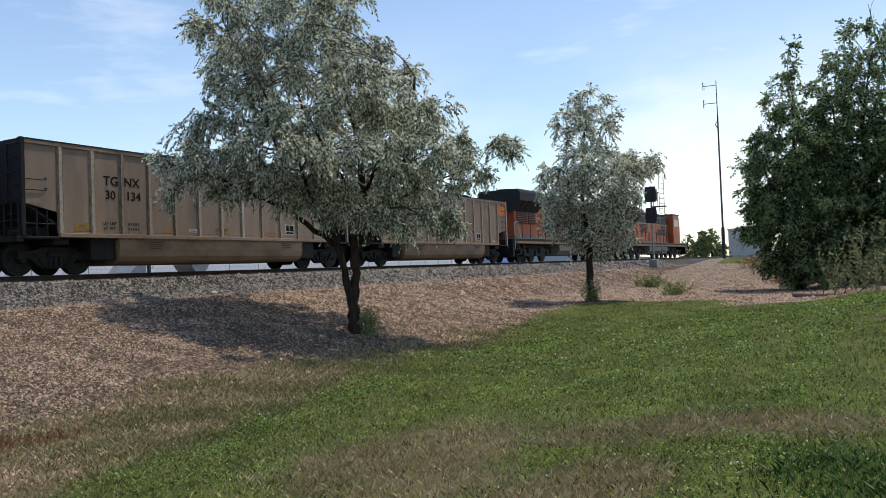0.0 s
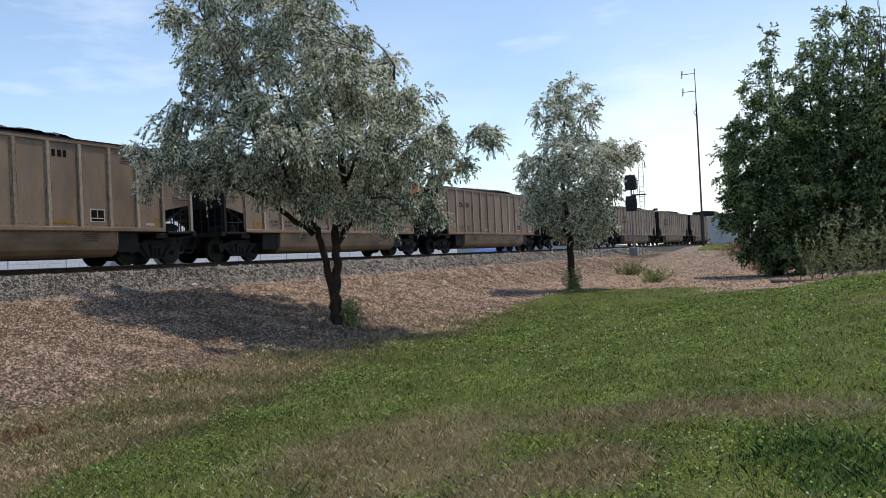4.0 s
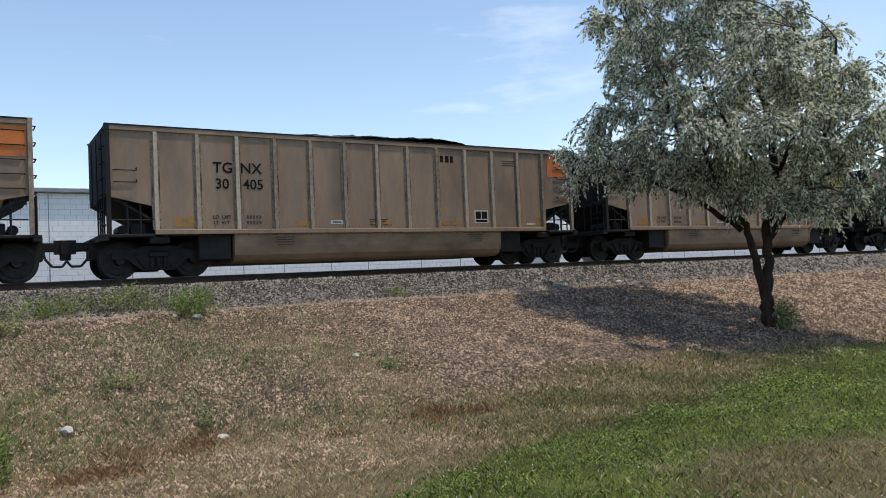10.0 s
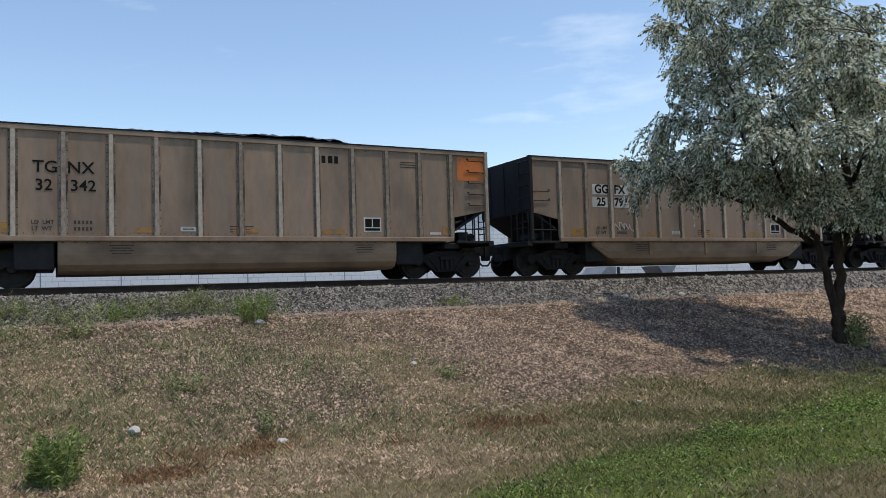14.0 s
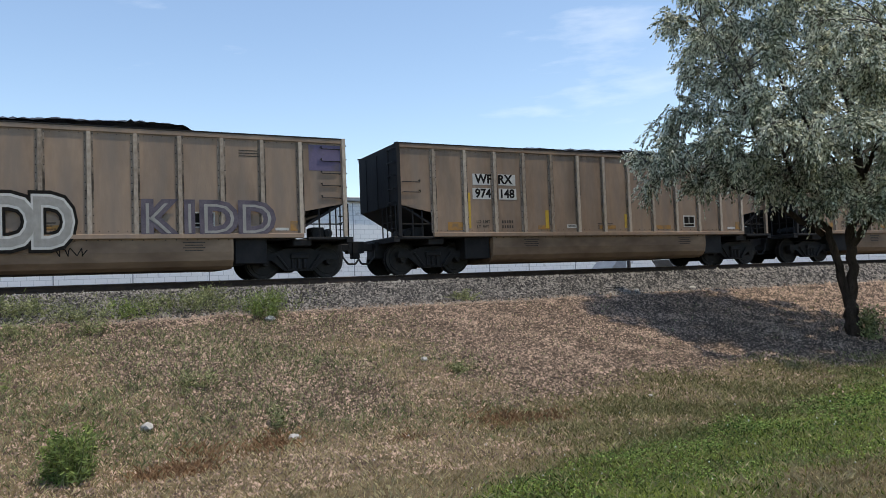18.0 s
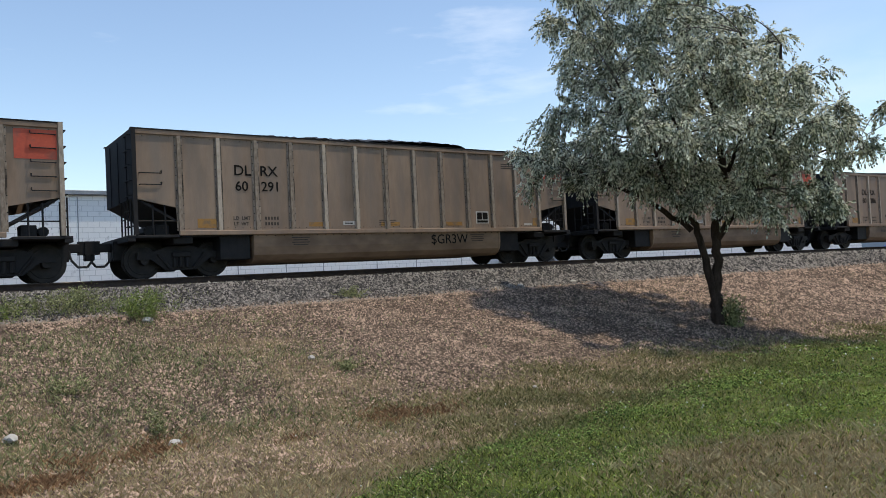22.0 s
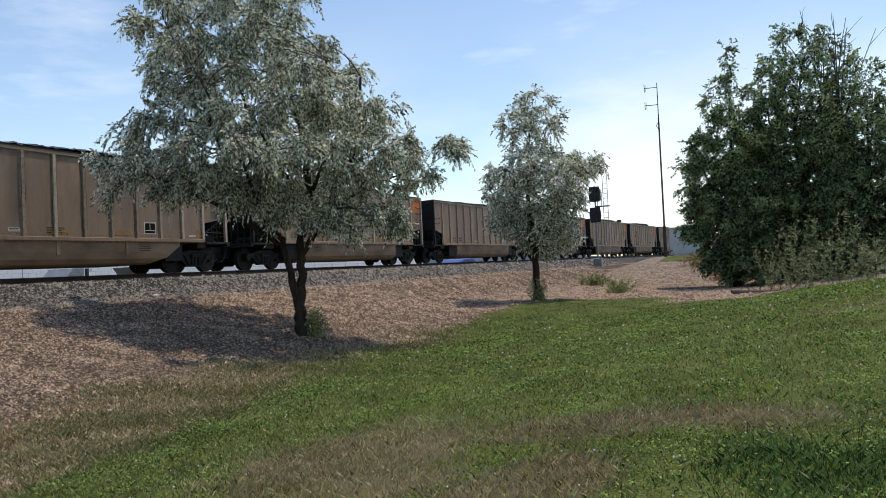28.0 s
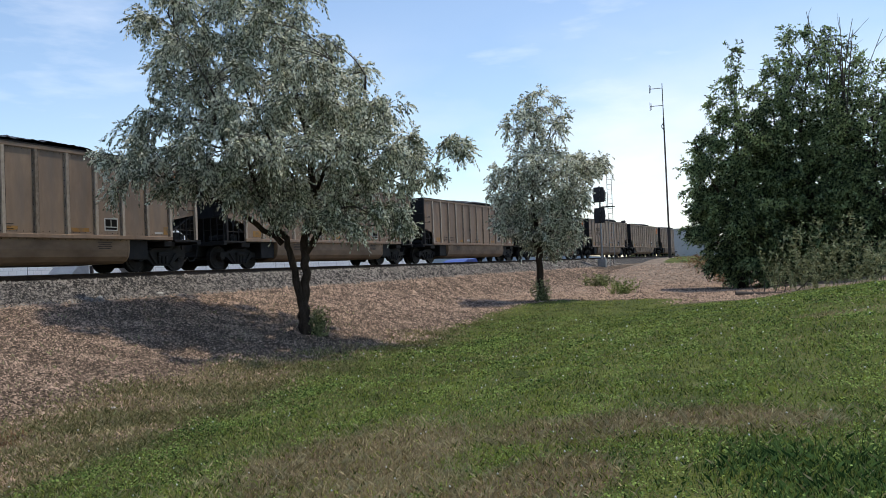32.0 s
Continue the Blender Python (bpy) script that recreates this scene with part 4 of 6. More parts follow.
def scribble(car, x, z, w, h, mat, seed, y=-1.541, r=0.014):
    """A tangled spray-can scrawl that cannot be read."""
    g = np.random.RandomState(seed)
    k = 13
    px = x - w / 2 + w * np.linspace(0, 1, k) + g.normal(0, 0.05 * w, k)
    pz = z + h * 0.5 * np.sign(np.sin(np.arange(k) * 2.2)) * g.uniform(0.3, 1.0, k)
    bm = bar(bmesh.new(), [(a, y, b_) for a, b_ in zip(px, pz)], r, 4)
    for v in bm.verts:
        v.co.y = y + (v.co.y - y) * 0.3
    part("graffiti", bm, M[mat], car, "thin illegible graffiti scrawl")


cars = {}
for n in range(-1, 41):
    cars[n] = CAR if n == -1 else copy_thing(CAR, Matrix.Identity(4))
for n, c in cars.items():
    dress(c, n)
    for o in c.children_recursive:
        if o.name.startswith("wheelset"):
            spinners[CAR_WHEEL].append(o)


def locomotive():
    """A six-axle diesel freight locomotive, cab ahead (+x), origin on the rail tops at mid length."""
    lo = new("locomotive")
    part("frame", box(bmesh.new(), -10.9, 10.9, -1.5, 1.5, 1.15, 1.5, 0.03), M["loco_black"], lo)
    part("walkway", box(bmesh.new(), -10.6, 10.6, -1.52, 1.52, 1.5, 1.56), M["loco_grey"], lo, "dirty grey walkway edge")
    hood = bmesh.new()
    box(hood, -9.6, 5.6, -0.95, 0.95, 1.56, 3.55, 0.06)
    part("long_hood", hood, M["loco_orange"], lo, "orange engine hood")
    for k, x in enumerate(np.arange(-5.6, 5.4, 0.92)):
        part("hood_door", box(bmesh.new(), x, x + 0.8, -0.985, -0.94, 1.75, 3.3, 0.015), M["loco_orange"], lo)
    rf = bmesh.new()
    prism(rf, [(-0.98, 3.5), (0.98, 3.5), (0.9, 4.1), (0.6, 4.35), (-0.6, 4.35), (-0.9, 4.1)], -5.9, 5.65, "x")
    part("roof", rf, M["loco_black"], lo, "black hood roof")
    ra = bmesh.new()
    prism(ra, [(-1.0, 3.35), (1.0, 3.35), (1.55, 4.0), (1.55, 4.55), (1.4, 4.75), (-1.4, 4.75), (-1.55, 4.55), (-1.55, 4.0)], -9.9, -6.0, "x")
    part("radiator", ra, M["loco_black"], lo, "flared black radiator housing")
    for x in (-8.9, -7.4):
        part("radiator_fan", tube(bmesh.new(), (x, 0, 4.75), (x, 0, 4.85), 0.6, 0.58, 20), M["loco_black"], lo)
    for x in (-3.5, -1.2, 1.6, 3.6):
        part("roof_housing", box(bmesh.new(), x, x + 1.3, -0.55, 0.55, 4.33, 4.52, 0.04), M["loco_black"], lo)
    cab = bmesh.new()
    prism(cab, [(5.65, 1.56), (8.35, 1.56), (8.35, 3.55), (8.1, 4.35), (7.9, 4.55), (5.65, 4.6)], -1.5, 1.5)
    cb = part("cab", cab, M["loco_orange"], lo, "orange driver's cab")
    part("cab_roof", box(bmesh.new(), 5.6, 8.2, -1.54, 1.54, 4.56, 4.68, 0.04), M["loco_black"], cb, "black cab roof")
    for x0, x1 in ((6.0, 6.75), (6.85, 7.6)):
        for s in (-1, 1):
            part("cab_window", box(bmesh.new(), x0, x1, s * 1.5, s * 1.512, 3.35, 4.1, 0.0), M["glass"], cb)
    part("windscreen", box(bmesh.new(), 8.2, 8.26, -1.3, 1.3, 3.6, 4.2), M["glass"], cb)
    part("nose", box(bmesh.new(), 8.35, 9.7, -1.1, 1.1, 1.56, 3.1, 0.12), M["loco_orange"], lo)
    part("stripe", box(bmesh.new(), -9.4, 5.5, -1.0, -0.955, 3.35, 3.5), M["ochre"], lo, "dull yellow stripe")
    for k in range(4):
        part("name_block", box(bmesh.new(), 1.2 + 0.75 * k, 1.75 + 0.75 * k, -1.0, -0.987, 2.35, 2.95), M["loco_black"], lo, "dark block emblem")
    for x in np.arange(-9.3, -6.6, 0.95):
        part("radiator_grille", prism(bmesh.new(), [(-1.56, 4.02), (-1.06, 3.44), (-1.08, 3.42), (-1.6, 4.0)], x, x + 0.8, "x"), M["dark"], lo, "sooty grille of the radiator")
    for x, w in ((-9.3, 1.6), (-7.5, 1.1), (-4.5, 2.2), (2.6, 2.4)):
        g_ = bmesh.new()
        for z in np.arange(2.55, 3.3, 0.12):
            box(g_, x, x + w, -1.01, -0.96, z, z + 0.07)
        part("louvre", g_, M["loco_black"], lo, "dark louvred air intake")
    for x in np.arange(-5.6, 5.4, 0.92):
        part("door_gap", box(bmesh.new(), x + 0.8, x + 0.92, -0.968, -0.945, 1.7, 3.34), M["loco_black"], lo)
    part("sill_band", box(bmesh.new(), -10.6, 10.6, -1.515, -1.5, 1.2, 1.34), M["ochre"], lo, "dull yellow sill band")
    part("exhaust_stack", box(bmesh.new(), -0.4, 0.5, -0.35, 0.35, 4.33, 4.7, 0.05), M["dark"], lo)
    for x, y in ((6.6, 0.4), (7.1, -0.3)):
        part("air_horn", tube(bmesh.new(), (x, y, 4.8), (x + 0.4, y, 4.82), 0.04, 0.1, 8), M["loco_grey"], lo)
    part("dirty_skirt", box(bmesh.new(), -9.5, 5.5, -0.972, -0.94, 1.56, 1.75), M["loco_grey"], lo, "dust-caked foot of the hood")
    ft = bmesh.new()
    prism(ft, [(-1.45, 1.15), (-1.45, 0.75), (-1.1, 0.42), (1.1, 0.42), (1.45, 0.75), (1.45, 1.15)], -3.4, 3.2, "x")
    part("fuel_tank", ft, M["loco_grey"], lo, "dusty grey fuel tank")
    tube_ = tube(bmesh.new(), (-3.0, -1.35, 1.3), (0.5, -1.35, 1.3), 0.16, 0.16, 12)
    part("air_tank", tube_, M["loco_grey"], lo)
    for s in (-1, 1):
        bm = bmesh.new()
        for sy in (-1, 1):
            prism(bm, [(-2.5, 0.55), (-2.4, 0.85), (2.4, 0.85), (2.5, 0.55), (1.9, 0.4), (-1.9, 0.4)], sy * 0.95, sy * 1.15)
            for x in (-1.85, 0, 1.85):
                box(bm, x - 0.2, x + 0.2, sy * 1.1, sy * 1.25, 0.36, 0.75, 0.03)
                tube(bm, (x + 0.5, sy * 1.2, 0.55), (x + 0.5, sy * 1.2, 0.95), 0.12, 0.12, 8)
        box(bm, -1.5, 1.5, -0.9, 0.9, 0.7, 1.15, 0.03)
        bo = part("bogie", bm, M["dark"], lo, "grimy three-axle bogie")
        bo.location.x = s * 6.9
        for x in (-1.85, 0, 1.85):
            w = part("wheelset", LOCO_WHEEL_ME, None, bo)
            w.matrix_parent_inverse = Matrix.Translation((x, 0, LOCO_WHEEL))
        pilot = box(bmesh.new(), s * 10.7, s * 11.0, -1.45, 1.45, 0.35, 1.5, 0.03)
        part("pilot", pilot, M["loco_black"], lo)
        part("coupler", box(bmesh.new(), s * 10.95, s * 11.3, -0.14, 0.14, 0.7, 1.0, 0.03), M["dark"], lo)
        stp = bmesh.new()
        for z in (0.45, 0.75, 1.05, 1.35):
            box(stp, s * 10.15, s * 10.7, -1.55, -1.25, z, z + 0.04)
        part("step", stp, M["loco_black"], lo)
        rail = bar(bmesh.new(), [(s * 10.75, -1.5, 0.8), (s * 10.75, -1.5, 2.5), (s * 10.3, -1.5, 2.6), (s * 9.9, -1.5, 1.56)], 0.025)
        part("grab_rail", rail, M["white"], lo, "white corner grab rail")
    for x in np.arange(-9.6, 5.4, 1.25):
        part("handrail_post", bar(bmesh.new(), [(x, -1.48, 1.56), (x, -1.48, 2.55)], 0.022), M["loco_black"], lo)
    part("handrail", bar(bmesh.new(), [(-9.9, -1.48, 2.55), (5.5, -1.48, 2.55)], 0.022), M["loco_black"], lo)
    return tagged(lo, "orange and black diesel locomotive with flared radiator and handrails", "locomotive", "locomotives of the train")


LOCO = locomotive()
locos = [LOCO, copy_thing(LOCO, Matrix.Identity(4))]
for c in locos:
    for o in c.children_recursive:
        if o.name.startswith("wheelset"):
            spinners[LOCO_WHEEL].append(o)


def run(t):
    """How far along the line the rear corner of car 0 is at t seconds: the train gathers speed slowly."""
    return 12.808 + 18.169 * t + 0.0268 * t * t


def motions():
    """The train runs along the track; the wheels turn as it goes."""
    def ride(thing, offset, base):
        rows = []
        for k in range(33):
            s = run(k) + offset
            a, b = track_at(s - base), track_at(s + base)
            h = math.atan2(b[1] - a[1], b[0] - a[0])
            rows.append((k, Matrix.Translation(((a[0] + b[0]) / 2, (a[1] + b[1]) / 2, 0)) @ Matrix.Rotation(h, 4, "Z")))
        walk(thing, rows)
    for n, c in cars.items():
        ride(c, HALF - n * PITCH, 6.08)
    lead = HALF + PITCH + PITCH / 2 + 11.3
    ride(locos[0], lead, 6.9)
    ride(locos[1], lead + 22.6, 6.9)
    for r, wheels in spinners.items():
        rows = [(k / FPS, Matrix.Rotation(run(k / FPS) / r, 4, "Y")) for k in range(32 * FPS + 1)]
        walk(wheels[0], rows)
        first = wheels[0].animation_data
        for w in wheels[1:]:
            w.rotation_mode = "QUATERNION"
            keys = w.animation_data_create()
            keys.action = first.action
            keys.action_slot = first.action_slot


# ---------------------------------------------------------------- trees and plants
def limb(pts, r0, r1, n=7):
    """A bent tapered limb through pts, as verts and quads."""
    pts = np.asarray(pts, float)
    k = len(pts)
    v, f = [], []
    for i, p in enumerate(pts):
        d = pts[min(i + 1, k - 1)] - pts[max(i - 1, 0)]
        d = d / (np.linalg.norm(d) + 1e-9)
        a = np.cross(d, (0.31, 0.95, 0.05))
        a /= np.linalg.norm(a)
        b = np.cross(d, a)
        r = r0 + (r1 - r0) * (i / (k - 1)) ** 0.8
        for j in range(n):
            q = 6.283 * j / n
            v.append(p + r * (a * math.cos(q) + b * math.sin(q)))
    for i in range(k - 1):
        for j in range(n):
            f.append((i * n + j, i * n + (j + 1) % n, (i + 1) * n + (j + 1) % n, (i + 1) * n + j))
    return np.array(v), np.array(f)


def bend(a, b, g, sag=0.0, rough=0.06, k=7):
    a, b = np.asarray(a, float), np.asarray(b, float)
    t = np.linspace(0, 1, k)[:, None]
    p = a + (b - a) * t
    L = np.linalg.norm(b - a)
    p = p + np.sin(t * 3.1416) * g.normal(0, rough * L, 3)
    p[:, 2] += (np.sin(t * 3.1416) * sag * L)[:, 0]
    return p


class Heap:
    """Gathers verts and faces of many limbs into one mesh."""
    def __init__(self):
        self.v, self.f, self.n = [], [], 0

    def add(self, vf):
        v, f = vf
        self.v.append(v)
        self.f.append(f + self.n)
        self.n += len(v)

    def mesh(self, name, mat, smooth=True):
        return quick_mesh(name, np.concatenate(self.v), np.concatenate(self.f), mat, smooth)


def leaves(points, heads, g, length, width, droop, loose=0.75):
    """Narrow folded leaves: one four-cornered face each, at points, heading along heads bent down by droop."""
    n = len(points)
    d = heads + g.normal(0, loose, (n, 3))
    d[:, 2] -= droop
    d /= np.linalg.norm(d, axis=1, keepdims=True)
    s = np.cross(d, g.normal(0, 1, (n, 3)))
    s /= np.linalg.norm(s, axis=1, keepdims=True) + 1e-9
    L = length * g.uniform(0.6, 1.25, (n, 1))
    w = width * g.uniform(0.7, 1.2, (n, 1))
    v = np.stack([points, points + d * L * 0.5 + s * w, points + d * L, points + d * L * 0.45 - s * w], 1).reshape(-1, 3)
    return v, np.arange(n * 4).reshape(n, 4)


def tree(name, place, turn, lobes, stems, leaf, bark, sprays, leaf_size, droop, seed, label, spray_len=0.42, trunk="dark rough forked trunk", loose=0.28):
    """A tree: stems as lists of (u, w, v, radius), lobes (u, w, v, radius, fullness) set out across the direction turn; u to the side,
    w away, v up. Each lobe is a bough with side shoots; each shoot bears drooping sprays, each spray a row of narrow leaves."""
    g = np.random.RandomState(seed)
    base = new(name)
    base.matrix_world = Matrix.Translation(place) @ Matrix.Rotation(turn, 4, "Z")
    wood = Heap()
    forks = []
    for st in stems:
        p = np.array([(q[0], q[1], q[2]) for q in st], float)
        tt = np.linspace(0, len(p) - 1, 5 * (len(p) - 1) + 1)
        fine = np.stack([np.interp(tt, np.arange(len(p)), p[:, c]) for c in range(3)], 1)
        fine[1:-1] += g.normal(0, 0.02, (len(fine) - 2, 3))
        rr = np.interp(tt, np.arange(len(p)), [q[3] for q in st])
        v, f = limb(fine, 1.0, 1.0, 10)
        c = np.repeat(fine, 10, 0)
        lump = 1 + 0.14 * np.sin(np.arange(len(v)) * 1.7) * g.uniform(0.3, 1, len(v))
        v = c + (v - c) * (np.repeat(rr, 10) * lump)[:, None]
        wood.add((v, f))
        forks += [(q, r) for q, r in zip(fine[len(fine) // 3:], rr[len(fine) // 3:])]
    part("trunk", wood.mesh("trunk", M[bark]), None, base, trunk)
    fk = np.array([q for q, r in forks])
    axis = np.array([np.mean([q[0] for q in lobes]), np.mean([q[1] for q in lobes])])
    twigs, pts, heads, sides = Heap(), [], [], []
    nl = 13
    for u, w, v, r, full in lobes:
        centre = np.array([u, w, v])
        dist = np.linalg.norm(fk - centre, axis=1) + np.maximum(0, fk[:, 2] - v + 0.3 * r) * 2.0
        i = int(np.argmin(dist))
        twigs.add(limb(bend(fk[i], centre, g, 0.08, 0.06), min(forks[i][1] * 0.6, 0.016 + 0.008 * dist[i]), 0.012, 6))
        outer = np.array([u - axis[0], w - axis[1], 0.0])
        outer /= np.linalg.norm(outer) + 0.3
        for _ in range(g.randint(6, 9)):
            q = g.normal(0, 1, 3) + outer * 0.7 + np.array([0, 0, 0.25])
            q = q / np.linalg.norm(q) * r * g.uniform(0.65, 1.05)
            shoot = bend(centre - 0.25 * q, centre + q, g, 0.14, 0.09, 5)
            twigs.add(limb(shoot, 0.01, 0.004, 3))
            k = max(3, int(sprays * full * g.uniform(0.6, 1.4) / 7.0))
            t = g.uniform(0.15, 1.0, k)
            o = np.stack([np.interp(t, np.linspace(0, 1, 5), shoot[:, c]) for c in range(3)], 1) + g.normal(0, 0.06 * r, (k, 3))
            d = (q / np.linalg.norm(q))[None] * 0.8 + g.normal(0, 0.55, (k, 3))
            d[:, 2] -= droop * 0.7
            d /= np.linalg.norm(d, axis=1, keepdims=True)
            L = spray_len * g.uniform(0.5, 1.15, (k, 1, 1))
            s = ((np.arange(nl) + 0.6) / nl)[None, :, None] + g.uniform(-0.03, 0.03, (k, nl, 1))
            line = o[:, None] + d[:, None] * L * s
            line[:, :, 2] -= (droop * 0.55 * L * s ** 2)[:, :, 0]
            way = d[:, None] + np.zeros((k, nl, 1))
            way[:, :, 2] -= droop * 1.1 * s[:, :, 0]
            a = np.cross(d, g.normal(0, 1, (k, 3)))
            a /= np.linalg.norm(a, axis=1, keepdims=True) + 1e-9
            way = way + a[:, None] * np.where(np.arange(nl) % 2, 0.6, -0.6)[None, :, None]
            pts.append(line.reshape(-1, 3))
            heads.append(way.reshape(-1, 3))
    part("branch", twigs.mesh("branch", M["twig"]), None, base, "thin grey-brown branches")
    v, f = leaves(np.concatenate(pts), np.concatenate(heads), g, leaf_size[0], leaf_size[1], droop * 0.3, loose)
    part("crown", quick_mesh("crown", v, f, M[leaf]), None, base)
    return tagged(base, label, "tree")


def place_by(az, dist):
    x, y = dist * math.cos(radians(az)), dist * math.sin(radians(az))
    return x, y, height1(x, y) - 0.05


def facing(x, y):
    """The turn that puts u to the right and w away, seen from the lawn."""
    return math.atan2(y, x) - radians(90)


def lobes_in(outline, apart, radius, depth, seed, thin=(1.0, 1.0), extra=()):
    """Lobes kept apart from one another within an outline of (v, left, right), fuller below than above by thin."""
    g = np.random.RandomState(seed)
    o = np.array(outline, float)
    out, kept = [], np.zeros((0, 3))
    for _ in range(9000):
        v = g.uniform(o[0, 0], o[-1, 0])
        left, right = np.interp(v, o[:, 0], o[:, 1]), np.interp(v, o[:, 0], o[:, 2])
        r = radius * g.uniform(0.75, 1.2)
        mid, half = (left + right) / 2, max((right - left) / 2 - 0.75 * r, 0.05) * (1 + 0.09 * math.sin(5.1 * v + seed) + 0.06 * math.sin(9.7 * v))
        q, w = g.uniform(-1, 1), g.uniform(-1, 1)
        if q * q + w * w > 1 or (q * q + w * w < 0.2 and g.rand() < 0.6):
            continue
        p = np.array([mid + q * half, w * half * depth, v])
        if len(kept) and np.min(np.linalg.norm(kept - p, axis=1)) < apart:
            continue
        kept = np.vstack([kept, p])
        h = (v - o[0, 0]) / (o[-1, 0] - o[0, 0])
        out.append((*p, r, thin[0] + (thin[1] - thin[0]) * h))
    return out + [(u, w, v, r, 1.0) for u, v, r, w in extra]


x, y, z = 17.35, 12.1, 0
z = height1(x, y) - 0.05
c1 = lobes_in([(2.9, 0.3, 2.0), (3.4, -0.2, 2.5), (3.9, -3.0, 2.8), (4.3, -4.6, 2.9), (4.7, -5.2, 3.0), (5.4, -4.8, 2.8), (6.1, -4.0, 2.5), (6.9, -3.8, 2.1), (7.8, -4.3, 1.4), (8.7, -4.1, 1.1), (9.6, -3.6, 0.9), (10.6, -2.7, 0.5), (11.2, -1.6, -0.2)], 0.82, 0.58, 0.85, 3, (1.0, 0.95),
              [(3.4, 4.8, 0.4, 0.2), (4.1, 5.2, 0.42, 0.0), (3.7, 4.3, 0.38, 0.3), (4.6, 5.0, 0.38, 0.1), (2.95, 4.0, 0.4, 0.3), (3.1, 5.3, 0.36, -0.2), (2.5, 3.0, 0.36, -0.4), (1.9, 3.1, 0.4, -0.9), (0.3, 3.1, 0.34, -1.2), (2.7, 3.0, 0.32, -0.6), (1.2, 2.8, 0.3, -1.2), (-3.2, 3.9, 0.36, -0.8), (-4.6, 4.0, 0.34, -0.4), (-1.6, 3.8, 0.34, -1.4), (-1.2, 5.2, 0.55, -2.0), (-0.5, 4.5, 0.5, -2.1), (0.7, 5.7, 0.55, -1.9), (-2.1, 4.4, 0.5, -1.9), (0.3, 6.9, 0.5, -1.9), (-1.4, 6.6, 0.5, -2.2), (-0.5, 3.2, 0.36, -0.8), (-1.0, 3.5, 0.38, -1.0), (-0.2, 3.6, 0.4, -1.0), (0.6, 3.0, 0.34, -0.9), (-1.7, 3.9, 0.4, -1.0), (0.9, 3.6, 0.4, -1.1), (-0.7, 4.0, 0.42, -1.4)])
tree("olive_tree", (x, y, z), facing(x, y), c1,
     [[(0.06, 0, 0, 0.23), (0.02, 0, 0.4, 0.17), (0.03, 0, 0.85, 0.14), (0.12, 0, 1.7, 0.115), (0.08, 0, 2.5, 0.11), (0.4, 0.2, 3.6, 0.11), (0.3, 0.3, 5.5, 0.09), (-0.4, 0.2, 8.0, 0.05), (-0.9, 0.1, 10.4, 0.02)],
      [(0.0, 0, 0.7, 0.12), (-0.2, -0.1, 1.7, 0.095), (-0.38, -0.2, 2.6, 0.085), (-1.5, -0.4, 4.2, 0.065), (-2.4, -0.6, 6.6, 0.04), (-3.2, -0.5, 8.6, 0.02)],
      [(0.1, 0, 2.2, 0.1), (1.0, -0.4, 3.4, 0.07), (1.7, -0.6, 5.0, 0.05), (1.9, -0.4, 7.0, 0.03)], [(1.0, -0.4, 3.4, 0.05), (2.2, -0.1, 4.1, 0.028), (3.6, 0.1, 4.5, 0.012)],
      [(-0.5, 0, 2.5, 0.08), (-1.6, -0.6, 3.4, 0.06), (-3.2, -0.8, 4.2, 0.03), (-4.0, -0.6, 4.5, 0.015)], [(0.4, 0.2, 3.4, 0.08), (-0.6, 1.2, 5.2, 0.05), (-1.6, 1.8, 7.4, 0.03)],
      [(0.5, 0.2, 4.0, 0.06), (1.2, -1.2, 5.4, 0.04), (0.9, -2.0, 7.0, 0.025)], [(-0.6, -0.2, 2.6, 0.06), (-1.2, -1.4, 4.4, 0.045), (-2.0, -2.2, 6.2, 0.025)]],
     "leaf_olive", "bark", 72, (0.1, 0.025), 0.78, 7, "large silvery-green tree with forked dark trunk on the bank", 0.38)
x, y, z = place_by(17.17, 35.0)
c2 = lobes_in([(2.2, -0.90, 1.46), (2.8, -1.57, 2.02), (3.5, -2.02, 2.35), (4.3, -2.35, 2.24), (5.0, -2.24, 2.58), (5.7, -2.24, 3.14), (6.3, -1.90, 3.02), (6.8, -1.23, 1.79), (7.3, -1.23, 1.46), (8.0, -1.68, 1.90), (8.8, -1.4, 1.57), (9.6, -0.5, 1.0)], 0.72, 0.56, 0.9, 4, (1.25, 0.32),
              [(2.8, 6.3, 0.42, 0.1), (3.0, 6.0, 0.36, 0.0), (2.0, 6.5, 0.4, 0.3)])
tree("olive_tree", (x, y, z), facing(x, y), c2,
     [[(0.0, 0, 0, 0.21), (0.0, 0, 0.8, 0.17), (0.0, 0, 2.2, 0.14), (-0.1, 0, 3.5, 0.11), (-0.2, 0, 6, 0.07), (0.1, 0, 8.3, 0.015)],
      [(0.0, 0, 2.2, 0.1), (-0.6, 0.1, 3.6, 0.07), (-0.8, 0, 5.4, 0.03), (-0.8, 0, 7.4, 0.012)], [(0.1, 0, 2.4, 0.1), (1.0, 0, 4.2, 0.07), (2.2, 0.1, 6.0, 0.03)],
      [(-0.2, 0, 5.4, 0.06), (0.5, 0.2, 7.0, 0.03), (0.8, 0.1, 8.0, 0.012)]],
     "leaf_olive", "bark", 48, (0.125, 0.032), 0.5, 8, "slim silvery-green tree with straight trunk at the bank's foot", 0.42, "straight dark rough trunk")


